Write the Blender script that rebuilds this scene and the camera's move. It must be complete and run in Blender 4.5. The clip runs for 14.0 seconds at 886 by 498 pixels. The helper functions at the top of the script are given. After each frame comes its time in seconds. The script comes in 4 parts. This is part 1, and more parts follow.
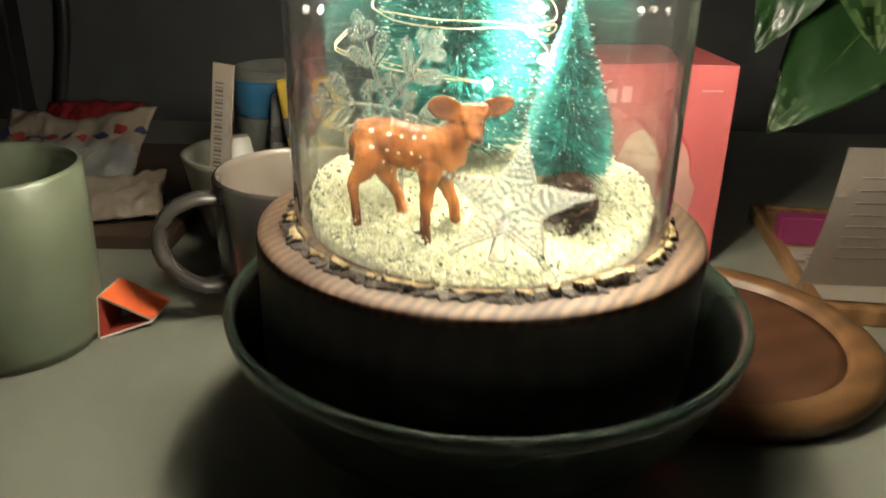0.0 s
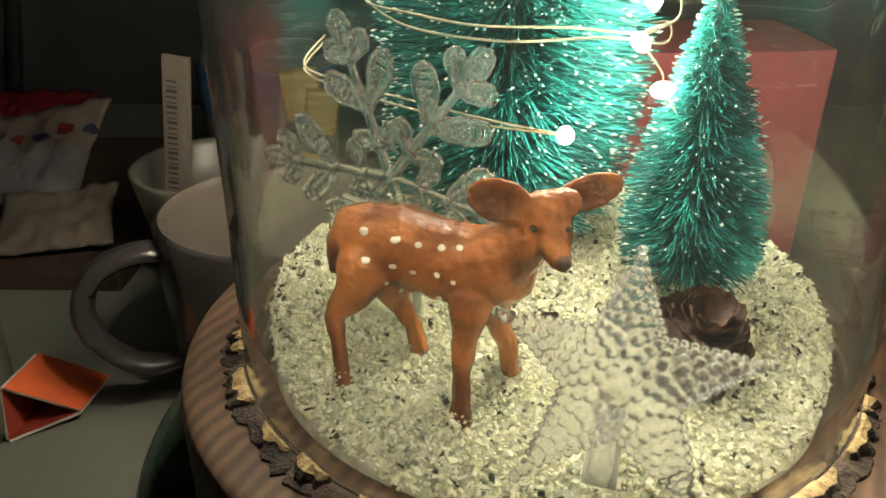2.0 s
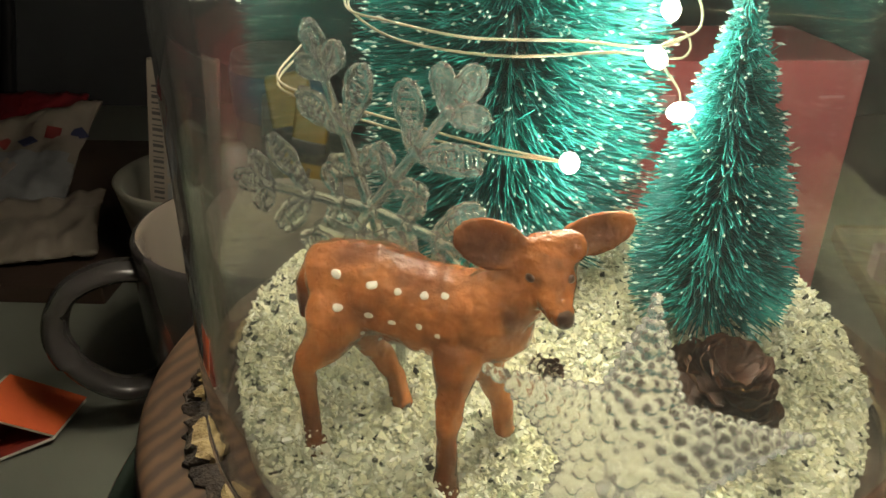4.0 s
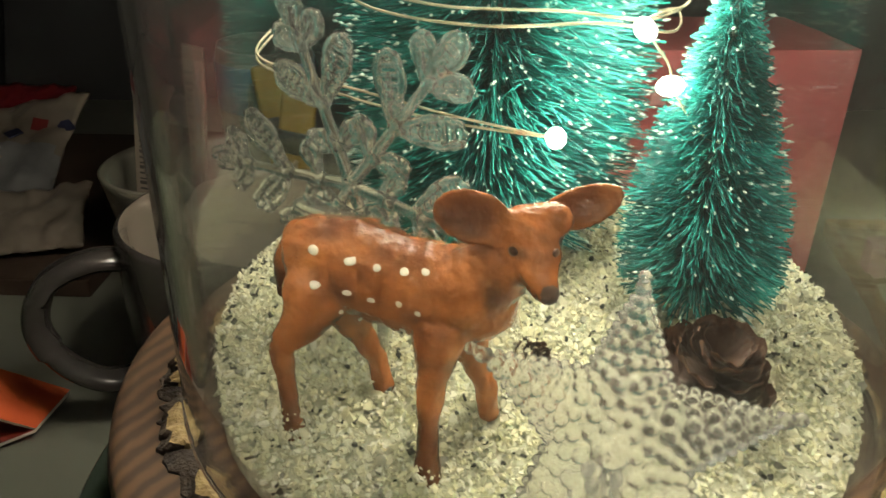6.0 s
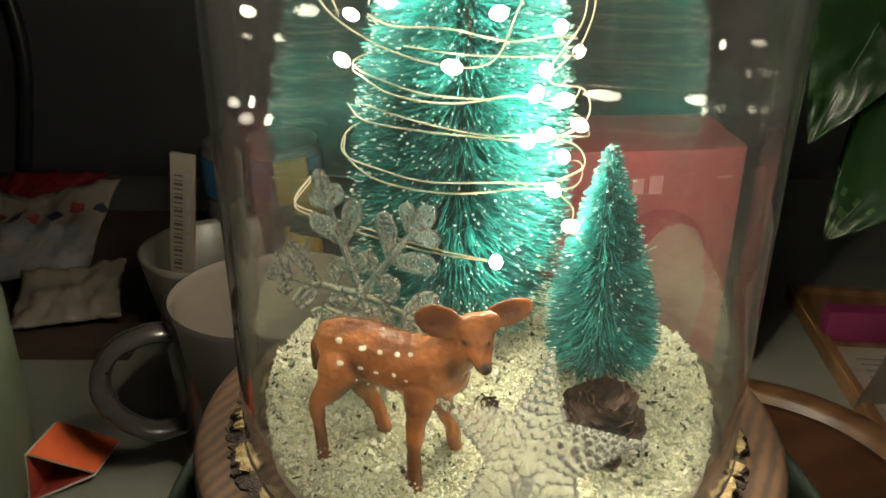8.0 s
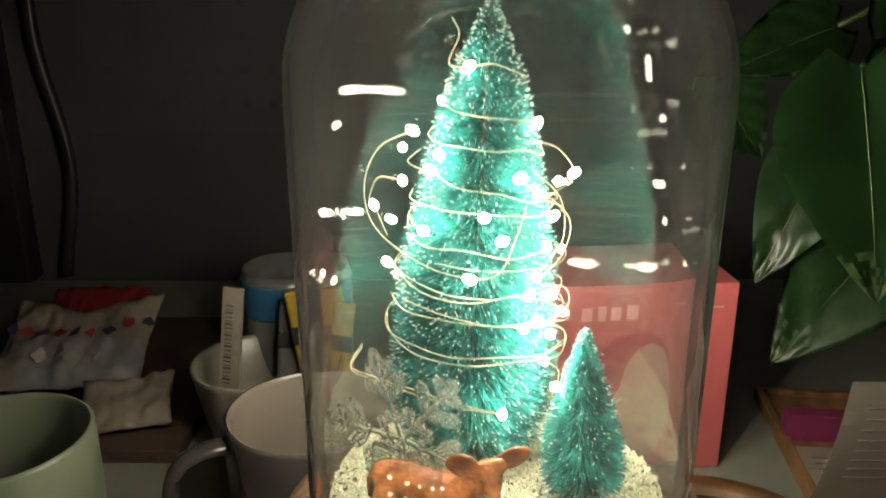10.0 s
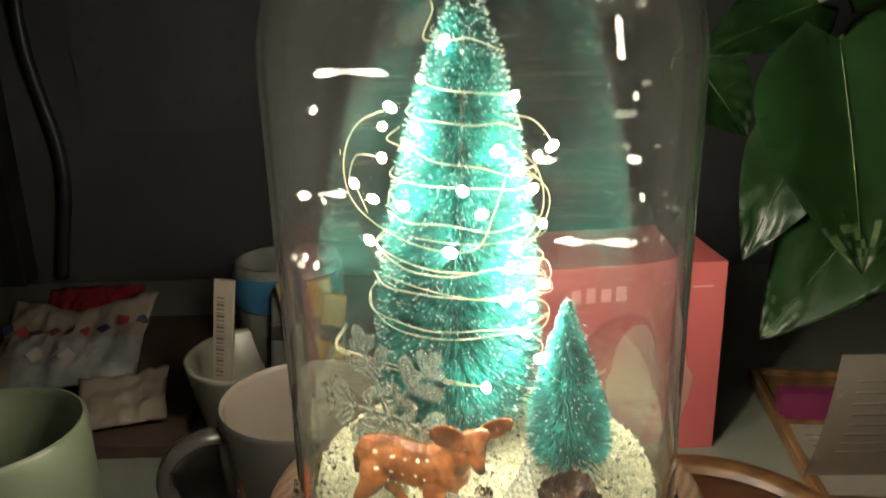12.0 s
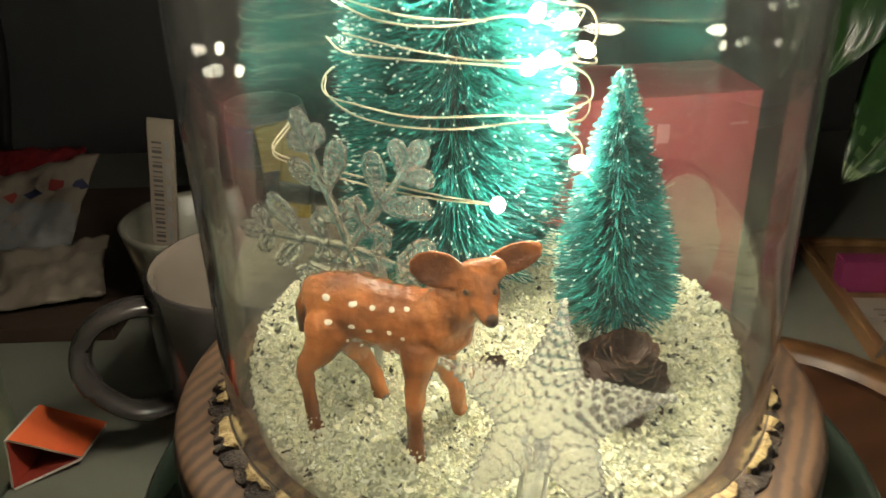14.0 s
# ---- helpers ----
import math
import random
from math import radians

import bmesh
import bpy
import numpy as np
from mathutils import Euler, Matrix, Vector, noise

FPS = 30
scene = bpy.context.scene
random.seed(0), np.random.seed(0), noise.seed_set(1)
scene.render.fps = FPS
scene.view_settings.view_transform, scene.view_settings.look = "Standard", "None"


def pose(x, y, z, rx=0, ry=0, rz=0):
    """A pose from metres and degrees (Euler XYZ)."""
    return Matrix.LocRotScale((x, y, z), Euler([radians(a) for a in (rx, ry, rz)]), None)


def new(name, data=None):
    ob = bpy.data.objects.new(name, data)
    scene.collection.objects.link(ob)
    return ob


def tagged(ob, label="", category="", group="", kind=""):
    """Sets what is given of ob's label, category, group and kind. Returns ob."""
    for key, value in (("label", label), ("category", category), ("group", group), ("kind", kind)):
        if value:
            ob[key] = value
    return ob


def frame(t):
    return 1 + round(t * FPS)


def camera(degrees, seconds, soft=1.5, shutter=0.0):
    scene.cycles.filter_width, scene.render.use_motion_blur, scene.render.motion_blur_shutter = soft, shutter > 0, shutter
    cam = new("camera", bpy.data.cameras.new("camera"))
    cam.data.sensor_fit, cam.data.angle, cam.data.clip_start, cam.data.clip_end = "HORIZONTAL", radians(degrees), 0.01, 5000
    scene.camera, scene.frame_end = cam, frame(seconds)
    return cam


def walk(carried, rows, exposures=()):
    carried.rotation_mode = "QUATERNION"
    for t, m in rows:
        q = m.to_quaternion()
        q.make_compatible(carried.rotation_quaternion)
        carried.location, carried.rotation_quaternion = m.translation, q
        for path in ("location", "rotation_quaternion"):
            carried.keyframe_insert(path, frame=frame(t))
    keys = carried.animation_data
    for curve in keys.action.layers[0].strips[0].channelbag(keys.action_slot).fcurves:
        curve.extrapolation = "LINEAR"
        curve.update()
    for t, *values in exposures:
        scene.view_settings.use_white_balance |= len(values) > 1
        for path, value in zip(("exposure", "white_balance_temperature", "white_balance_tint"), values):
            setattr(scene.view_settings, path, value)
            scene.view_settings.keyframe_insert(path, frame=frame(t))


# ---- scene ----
cam = camera(59.5, 14.0, 1.5, 0.5)
METRES, EYE, TILT, LEAN, TURN = 0.45, 0.193, 0.0, 0.0, 0.0
ROWS = [
    (0.0, 0.0, 0.0, 0.0, 0.43, -22.96, -1.01),
    (0.5, -0.0003, 0.0962, 0.0232, 1.03, -23.42, 0.06),
    (1.0, -0.0102, 0.1618, 0.0348, 1.06, -23.96, -0.3),
    (1.5, -0.0195, 0.2237, 0.009, 0.98, -25.14, -0.37),
    (2.0, -0.0178, 0.2499, -0.0076, 0.71, -26.28, -0.33),
    (2.5, -0.0106, 0.2738, -0.0033, 0.91, -26.53, -0.4),
    (3.0, -0.0103, 0.2944, -0.0073, 1.13, -26.49, -0.27),
    (5.5, -0.013, 0.2868, -0.0147, 1.46, -26.07, -1.22),
    (6.0, -0.0069, 0.2963, -0.022, 0.98, -26.27, -0.89),
    (6.5, -0.0029, 0.2952, -0.0281, 0.68, -26.27, -0.53),
    (7.0, 0.0033, 0.2641, 0.0024, 0.52, -25.18, -0.4),
    (9.5, -0.0098, 0.0743, 0.1389, -0.35, -19.25, -0.21),
    (10.0, -0.015, 0.0548, 0.1815, -0.19, -17.73, 0.03),
    (10.5, -0.0165, 0.0493, 0.201, 0.02, -17.04, 0.5),
    (11.0, -0.0161, 0.0411, 0.2014, -0.07, -16.78, 0.96),
    (11.5, -0.0074, 0.0434, 0.1927, -0.29, -16.91, 1.17),
    (12.0, -0.0007, 0.0459, 0.1637, -0.61, -17.62, 1.45),
    (12.5, 0.0063, 0.0728, 0.115, -0.85, -19.22, 1.62),
    (13.0, 0.003, 0.1008, 0.0877, -0.94, -20.81, 1.15),
    (13.5, -0.0007, 0.1466, 0.0527, -0.91, -22.16, 0.82),
    (14.0, 0.0011, 0.2102, 0.0298, -0.98, -24.56, 1.56),
]
EXPOSURES = [(0.0, 1.15), (0.6, 0.8), (1.0, 0.38), (1.5, 0.06), (2.0, -0.11), (3.0, -0.24), (7.2, -0.30), (9.4, 0.10), (11.0, 0.44), (12.5, 0.28), (13.2, 0.10), (14.0, 0.10)]
walk(cam, [(t, pose(0, 0, EYE, TILT, LEAN, TURN) @ pose(METRES * x, METRES * y, METRES * z, 90 + pitch, roll, yaw)) for t, x, y, z, yaw, pitch, roll in ROWS], EXPOSURES)

# ---- light: a dim room at night, lit by the fairy lights ----
BULB = 440.0
world = bpy.data.worlds.new("night_room")
scene.world = world
world.use_nodes = True
world.node_tree.nodes["Background"].inputs[0].default_value = (0.9, 0.85, 0.8, 1)
world.node_tree.nodes["Background"].inputs[1].default_value = 0.007

rng = random.Random(7)


# ---- materials ----
def material(name, colour, rough=0.5, metal=0.0, second=None, scale=40.0, fine=400.0, bump=0.15, spec=0.5, sss=0.0, coat=0.0, rand=0.0, stretch=(1, 1, 1)):
    """Two-scale noise between two colours, with a fine bump."""
    m = bpy.data.materials.new(name)
    m.use_nodes = True
    n, l = m.node_tree.nodes, m.node_tree.links
    b = n["Principled BSDF"]
    b.inputs["Roughness"].default_value = rough
    b.inputs["Metallic"].default_value = metal
    b.inputs["Specular IOR Level"].default_value = spec
    b.inputs["Coat Weight"].default_value = coat
    b.inputs["Coat Roughness"].default_value = 0.15
    co = n.new("ShaderNodeTexCoord")
    mp = n.new("ShaderNodeMapping")
    mp.inputs["Scale"].default_value = stretch
    l.new(co.outputs["Object"], mp.inputs[0])
    big, small = n.new("ShaderNodeTexNoise"), n.new("ShaderNodeTexNoise")
    big.inputs["Scale"].default_value, small.inputs["Scale"].default_value = scale, fine
    big.inputs["Detail"].default_value = 4
    for t in (big, small):
        l.new(mp.outputs[0], t.inputs["Vector"])
    mix = n.new("ShaderNodeMix")
    mix.data_type = "RGBA"
    second = second or tuple(c * 0.72 for c in colour)
    mix.inputs[6].default_value, mix.inputs[7].default_value = (*colour, 1), (*second, 1)
    ramp = n.new("ShaderNodeMapRange")
    ramp.inputs[1].default_value, ramp.inputs[2].default_value = 0.35, 0.68
    l.new(big.outputs[0], ramp.inputs[0])
    fac = ramp.outputs[0]
    if rand:
        info = n.new("ShaderNodeNewGeometry")
        mx = n.new("ShaderNodeMath")
        mx.operation = "MULTIPLY_ADD"
        l.new(info.outputs["Random Per Island"], mx.inputs[0])
        mx.inputs[1].default_value = rand
        l.new(fac, mx.inputs[2])
        fac = mx.outputs[0]
    l.new(fac, mix.inputs[0])
    l.new(mix.outputs[2], b.inputs["Base Color"])
    if sss:
        b.inputs["Subsurface Weight"].default_value = sss
        b.inputs["Subsurface Radius"].default_value = (0.003, 0.002, 0.0015)
    if bump:
        bp = n.new("ShaderNodeBump")
        bp.inputs["Strength"].default_value = bump
        bp.inputs["Distance"].default_value = 0.0006
        l.new(small.outputs[0], bp.inputs["Height"])
        l.new(bp.outputs[0], b.inputs["Normal"])
    return m


def wood_material(name, light, dark, bands, rough=0.45, turn=0.0, bump=0.4):
    m = bpy.data.materials.new(name)
    m.use_nodes = True
    n, l = m.node_tree.nodes, m.node_tree.links
    b = n["Principled BSDF"]
    b.inputs["Roughness"].default_value = rough
    co, mp = n.new("ShaderNodeTexCoord"), n.new("ShaderNodeMapping")
    mp.inputs["Rotation"].default_value = (0, 0, radians(turn))
    l.new(co.outputs["Object"], mp.inputs[0])
    w = n.new("ShaderNodeTexWave")
    w.inputs["Scale"].default_value, w.inputs["Distortion"].default_value = bands, 2.5
    w.inputs["Detail"].default_value, w.inputs["Detail Scale"].default_value = 3, 1.5
    l.new(mp.outputs[0], w.inputs[0])
    no = n.new("ShaderNodeTexNoise")
    no.inputs["Scale"].default_value, no.inputs["Detail"].default_value = 60, 5
    l.new(mp.outputs[0], no.inputs["Vector"])
    ad = n.new("ShaderNodeMath")
    ad.operation = "MULTIPLY"
    l.new(w.outputs[1], ad.inputs[0])
    l.new(no.outputs[0], ad.inputs[1])
    mix = n.new("ShaderNodeMix")
    mix.data_type = "RGBA"
    mix.inputs[6].default_value, mix.inputs[7].default_value = (*dark, 1), (*light, 1)
    rp = n.new("ShaderNodeMapRange")
    rp.inputs[1].default_value, rp.inputs[2].default_value = 0.05, 0.5
    l.new(ad.outputs[0], rp.inputs[0])
    l.new(rp.outputs[0], mix.inputs[0])
    l.new(mix.outputs[2], b.inputs["Base Color"])
    bp = n.new("ShaderNodeBump")
    bp.inputs["Strength"].default_value, bp.inputs["Distance"].default_value = bump, 0.0008
    l.new(ad.outputs[0], bp.inputs["Height"])
    l.new(bp.outputs[0], b.inputs["Normal"])
    return m


def glow_material(name, colour, strength):
    m = bpy.data.materials.new(name)
    m.use_nodes = True
    n = m.node_tree.nodes
    b = n["Principled BSDF"]
    b.inputs["Emission Color"].default_value = (*colour, 1)
    b.inputs["Emission Strength"].default_value = strength
    return m


def clear_material(name, tint, rough, ior, pass_through, dust, dust_scale, bump=0.0, bump_scale=30.0, stretch=(1, 1, 1)):
    """Clear glass or plastic: refraction, a share that lets light straight through, and a film of dust."""
    m = bpy.data.materials.new(name)
    m.use_nodes = True
    n, l = m.node_tree.nodes, m.node_tree.links
    n.remove(n["Principled BSDF"])
    out = n["Material Output"]
    g = n.new("ShaderNodeBsdfGlass")
    g.inputs["Color"].default_value = (*tint, 1)
    g.inputs["Roughness"].default_value, g.inputs["IOR"].default_value = rough, ior
    co, mp = n.new("ShaderNodeTexCoord"), n.new("ShaderNodeMapping")
    mp.inputs["Scale"].default_value = stretch
    l.new(co.outputs["Object"], mp.inputs[0])
    last = g.outputs[0]
    if bump:
        no = n.new("ShaderNodeTexNoise")
        no.inputs["Scale"].default_value, no.inputs["Detail"].default_value = bump_scale, 1
        l.new(mp.outputs[0], no.inputs["Vector"])
        bp = n.new("ShaderNodeBump")
        bp.inputs["Strength"].default_value, bp.inputs["Distance"].default_value = bump, 0.001
        l.new(no.outputs[0], bp.inputs["Height"])
        l.new(bp.outputs[0], g.inputs["Normal"])
    if pass_through:
        tr, mx = n.new("ShaderNodeBsdfTransparent"), n.new("ShaderNodeMixShader")
        tr.inputs[0].default_value = (*tint, 1)
        mx.inputs[0].default_value = pass_through
        l.new(last, mx.inputs[1])
        l.new(tr.outputs[0], mx.inputs[2])
        last = mx.outputs[0]
    if dust:
        d, tl, half = n.new("ShaderNodeBsdfDiffuse"), n.new("ShaderNodeBsdfTranslucent"), n.new("ShaderNodeMixShader")
        d.inputs[0].default_value = tl.inputs[0].default_value = (0.8, 0.8, 0.76, 1)
        half.inputs[0].default_value = 0.5
        l.new(d.outputs[0], half.inputs[1])
        l.new(tl.outputs[0], half.inputs[2])
        no, rp, mx = n.new("ShaderNodeTexNoise"), n.new("ShaderNodeMapRange"), n.new("ShaderNodeMixShader")
        no.inputs["Scale"].default_value, no.inputs["Detail"].default_value = dust_scale, 6
        l.new(mp.outputs[0], no.inputs["Vector"])
        rp.inputs[1].default_value, rp.inputs[2].default_value = 0.3, 0.75
        rp.inputs[3].default_value, rp.inputs[4].default_value = dust * 0.4, dust * 1.8
        l.new(no.outputs[0], rp.inputs[0])
        l.new(rp.outputs[0], mx.inputs[0])
        l.new(last, mx.inputs[1])
        l.new(half.outputs[0], mx.inputs[2])
        last = mx.outputs[0]
    l.new(last, out.inputs["Surface"])
    return m


def snow_material(name):
    m = material(name, (0.78, 0.78, 0.70), 0.45, second=(0.66, 0.67, 0.58), scale=90, fine=1500, bump=0.3, rand=0.0)
    n, l = m.node_tree.nodes, m.node_tree.links
    b = n["Principled BSDF"]
    geo, ramp = n.new("ShaderNodeNewGeometry"), n.new("ShaderNodeValToRGB")
    e = ramp.color_ramp.elements
    ramp.color_ramp.interpolation = "CONSTANT"
    e[0].color, e[0].position = (0.78, 0.77, 0.57, 1), 0.0
    e[1].color, e[1].position = (0.64, 0.65, 0.50, 1), 0.40
    for p, c in ((0.80, (0.84, 0.85, 0.74, 1)), (0.93, (0.30, 0.31, 0.26, 1)), (0.965, (0.075, 0.08, 0.07, 1))):
        x = e.new(p)
        x.color = c
    l.new(geo.outputs["Random Per Island"], ramp.inputs[0])
    l.new(ramp.outputs[0], b.inputs["Base Color"])
    tl, mx = n.new("ShaderNodeBsdfTranslucent"), n.new("ShaderNodeMixShader")
    l.new(ramp.outputs[0], tl.inputs[0])
    mx.inputs[0].default_value = 0.45
    l.new(b.outputs[0], mx.inputs[1])
    l.new(tl.outputs[0], mx.inputs[2])
    l.new(mx.outputs[0], n["Material Output"].inputs["Surface"])
    return m


M_TABLE = material("table_laminate", (0.215, 0.222, 0.185), 0.28, second=(0.175, 0.180, 0.150), scale=9, fine=900, bump=0.05)
M_WALL = material("wall_paint", (0.050, 0.051, 0.053), 0.85, second=(0.041, 0.042, 0.044), scale=3, fine=250, bump=0.2)
M_ROOM = material("room_paint", (0.30, 0.28, 0.26), 0.9, scale=2, fine=120)
M_FLOOR = wood_material("floor_wood", (0.22, 0.14, 0.08), (0.12, 0.07, 0.04), 8)
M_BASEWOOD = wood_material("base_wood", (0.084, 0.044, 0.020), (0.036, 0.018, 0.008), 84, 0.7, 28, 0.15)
M_BASEDARK = wood_material("dark_base_wood", (0.022, 0.018, 0.015), (0.012, 0.010, 0.009), 30, 0.6, 28, 0.1)
M_PLATEWOOD = wood_material("plate_wood", (0.17, 0.088, 0.036), (0.11, 0.055, 0.022), 16, 0.4, 70)
M_PLATEDARK = wood_material("plate_wood_dark", (0.075, 0.031, 0.014), (0.05, 0.020, 0.009), 14, 0.45, 70)
M_TRAYWOOD = wood_material("tray_wood", (0.26, 0.14, 0.06), (0.16, 0.08, 0.03), 18, 0.4, 10)
M_BOWL = material("green_glaze", (0.032, 0.045, 0.034), 0.25, second=(0.024, 0.034, 0.026), scale=25, fine=600, bump=0.03, coat=0.15)
M_MUGGREEN = material("mug_green_glaze", (0.125, 0.145, 0.10), 0.28, second=(0.105, 0.125, 0.083), scale=20, fine=500, bump=0.04, coat=0.3)
M_MUGWHITE = material("mug_white_glaze", (0.20, 0.17, 0.142), 0.22, second=(0.17, 0.145, 0.12), scale=18, fine=400, bump=0.02, coat=0.4)
M_MUGOUT = material("mug_grey_glaze", (0.050, 0.044, 0.042), 0.25, second=(0.040, 0.035, 0.034), scale=18, fine=400, bump=0.02, coat=0.4)
M_CUP = material("cup_cream_ceramic", (0.20, 0.19, 0.155), 0.3, scale=20, fine=400, bump=0.03)
M_BARKTOP = material("bark_cut", (0.36, 0.27, 0.12), 0.75, second=(0.12, 0.075, 0.03), scale=330, fine=1600, bump=0.7)
M_BARK = material("bark_dark", (0.016, 0.011, 0.008), 0.8, second=(0.045, 0.028, 0.016), scale=300, fine=1500, bump=0.8)
M_GLASS = clear_material("dome_glass", (0.985, 0.99, 0.985), 0.0, 1.72, 0.0, 0.0027, 35, 0.10, 60, (1, 1, 0.12))
M_CLEAR = clear_material("clear_plastic", (0.985, 0.998, 0.99), 0.06, 1.5, 0.14, 0.030, 300)
M_STAR = clear_material("star_plastic", (0.985, 0.985, 0.985), 0.07, 1.5, 0.12, 0.11, 260)
M_FROST = clear_material("frosted_plastic", (0.95, 0.96, 0.95), 0.25, 1.4, 0.25, 0.25, 200)
M_SNOW = snow_material("snow_flakes")
M_BRISTLE = material("teal_bristle", (0.05, 0.49, 0.44), 0.30, second=(0.006, 0.095, 0.088), scale=120, fine=900, bump=0.0, rand=0.6)
M_FLOCK = material("white_flock", (0.72, 0.80, 0.74), 0.7, second=(0.55, 0.72, 0.64), scale=200, fine=1500, bump=0.2)
M_WIRESTEM = material("stem_wire", (0.25, 0.28, 0.25), 0.4, metal=0.9, scale=200, fine=900)
M_WIRE = material("fairy_wire", (0.88, 0.78, 0.56), 0.3, metal=0.9, scale=300, fine=900, bump=0.1)
M_BULB = glow_material("bulb_glow", (1.0, 0.90, 0.70), BULB)
M_DEER = material("deer_paint", (0.36, 0.120, 0.028), 0.26, second=(0.14, 0.040, 0.010), scale=150, fine=900, bump=0.6, coat=0.3)


def brown_washes(m, washes):
    """Soft strokes of darker brown paint round the given places (object space, metres)."""
    n, l = m.node_tree.nodes, m.node_tree.links
    b = n["Principled BSDF"]
    under = b.inputs["Base Color"].links[0].from_socket
    co, no = n.new("ShaderNodeTexCoord"), n.new("ShaderNodeTexNoise")
    no.inputs["Scale"].default_value, no.inputs["Detail"].default_value = 420, 4
    l.new(co.outputs["Object"], no.inputs["Vector"])
    last = None
    for at, radius, soft, squeeze in washes:
        mp, ln, ad, rg = n.new("ShaderNodeMapping"), n.new("ShaderNodeVectorMath"), n.new("ShaderNodeMath"), n.new("ShaderNodeMapRange")
        mp.vector_type = "TEXTURE"
        mp.inputs["Location"].default_value = [0.001 * c for c in at]
        mp.inputs["Scale"].default_value = squeeze
        l.new(co.outputs["Object"], mp.inputs[0])
        ln.operation = "LENGTH"
        l.new(mp.outputs[0], ln.inputs[0])
        ad.operation = "MULTIPLY_ADD"
        l.new(no.outputs[0], ad.inputs[0])
        ad.inputs[1].default_value = 0.0016
        l.new(ln.outputs["Value"], ad.inputs[2])
        rg.interpolation_type = "SMOOTHSTEP"
        rg.inputs[1].default_value, rg.inputs[2].default_value = 0.001 * (radius + soft), 0.001 * (radius - soft)
        l.new(ad.outputs[0], rg.inputs[0])
        if last is None:
            last = rg.outputs[0]
        else:
            mx = n.new("ShaderNodeMath")
            mx.operation = "MAXIMUM"
            l.new(last, mx.inputs[0])
            l.new(rg.outputs[0], mx.inputs[1])
            last = mx.outputs[0]
    mix = n.new("ShaderNodeMix")
    mix.data_type = "RGBA"
    sc = n.new("ShaderNodeMath")
    sc.operation = "MULTIPLY"
    sc.inputs[1].default_value = 0.85
    l.new(last, sc.inputs[0])
    l.new(sc.outputs[0], mix.inputs[0])
    l.new(under, mix.inputs[6])
    mix.inputs[7].default_value = (0.085, 0.026, 0.009, 1)
    l.new(mix.outputs[2], b.inputs["Base Color"])


brown_washes(M_DEER, [((-6, 0, 36.5), 5.6, 2.4, (5, 1.2, 1)), ((8.4, -5.2, 39.2), 4.2, 1.8, (1.2, 0.9, 0.9)), ((22.0, 4.4, 39.2), 4.2, 1.8, (1.4, 0.9, 0.7)), ((19.8, -6.4, 30.6), 2.4, 1.4, (1, 1, 0.8)), ((16.0, -4.6, 35.6), 1.9, 0.9, (1, 1, 0.8)), ((18.4, -3.4, 37.2), 1.3, 0.9, (0.6, 1, 1.9)), ((16.4, -3.8, 38.8), 1.0, 0.7, (1.2, 1, 0.7)), ((20.4, -1.6, 36.8), 1.5, 0.8, (1, 1, 0.8)), ((19.0, -6.4, 30.2), 1.6, 0.7, (1.3, 1, 0.5)),
                      ((-24, 0, 20), 5.0, 2.2, (1, 1, 1.6)), ((12.5, -5.5, 28), 2.0, 1.6, (0.7, 1, 2)), ((-19.5, -7.2, 1.0), 5.0, 2.6, (1, 1, 1.7)), ((5, -9, 1.0), 5.0, 2.6, (1, 1, 1.7)), ((0.0, -6.5, 17), 3.2, 1.6, (2.6, 1, 0.7)), ((17.0, -4.0, 31.0), 2.4, 1.4, (1.2, 1, 0.6))])
M_DEERDARK = material("deer_dark_paint", (0.05, 0.022, 0.012), 0.3, scale=200, fine=700)
M_DEERSPOT = material("deer_spot_paint", (0.72, 0.68, 0.58), 0.45, scale=300, fine=900)
M_CONEEDGE = material("cone_scale_lit_edge", (0.12, 0.050, 0.019), 0.5, second=(0.05, 0.020, 0.008), scale=260, fine=900, bump=0.5)
M_CONE = material("cone_scale", (0.055, 0.021, 0.008), 0.40, second=(0.018, 0.007, 0.003), scale=160, fine=900, bump=0.5)
M_ORANGE = material("orange_card", (0.72, 0.13, 0.035), 0.5, second=(0.62, 0.10, 0.03), scale=60, fine=700)
M_CARDEDGE = material("card_edge", (0.75, 0.70, 0.62), 0.8, scale=90, fine=700)
M_CARDINSIDE = material("card_inside", (0.30, 0.035, 0.02), 0.6, scale=60, fine=700)
M_PINK = material("pink_card", (0.50, 0.115, 0.115), 0.5, second=(0.45, 0.10, 0.10), scale=14, fine=600, bump=0.05)
M_PINKDARK = material("pink_print", (0.42, 0.06, 0.075), 0.5, scale=20, fine=600, bump=0.03)
M_PALE = material("pale_print", (0.50, 0.27, 0.23), 0.55, scale=20, fine=600, bump=0.03)
M_PINKTEXT = material("light_print", (0.74, 0.35, 0.34), 0.55, scale=20, fine=600, bump=0.03)
M_PAPER = material("paper", (0.52, 0.46, 0.39), 0.8, second=(0.46, 0.41, 0.35), scale=14, fine=900, bump=0.1)
M_INK = material("grey_ink", (0.24, 0.20, 0.18), 0.8, scale=60, fine=900)
M_MAGENTA = material("magenta_card", (0.20, 0.022, 0.085), 0.5, scale=30, fine=700)
M_LEAF = material("leaf_green", (0.014, 0.044, 0.010), 0.33, second=(0.009, 0.030, 0.007), scale=40, fine=500, bump=0.12, coat=0.2)
M_LEAFPALE = material("leaf_variegation", (0.10, 0.14, 0.06), 0.35, second=(0.03, 0.07, 0.025), scale=160, fine=600)
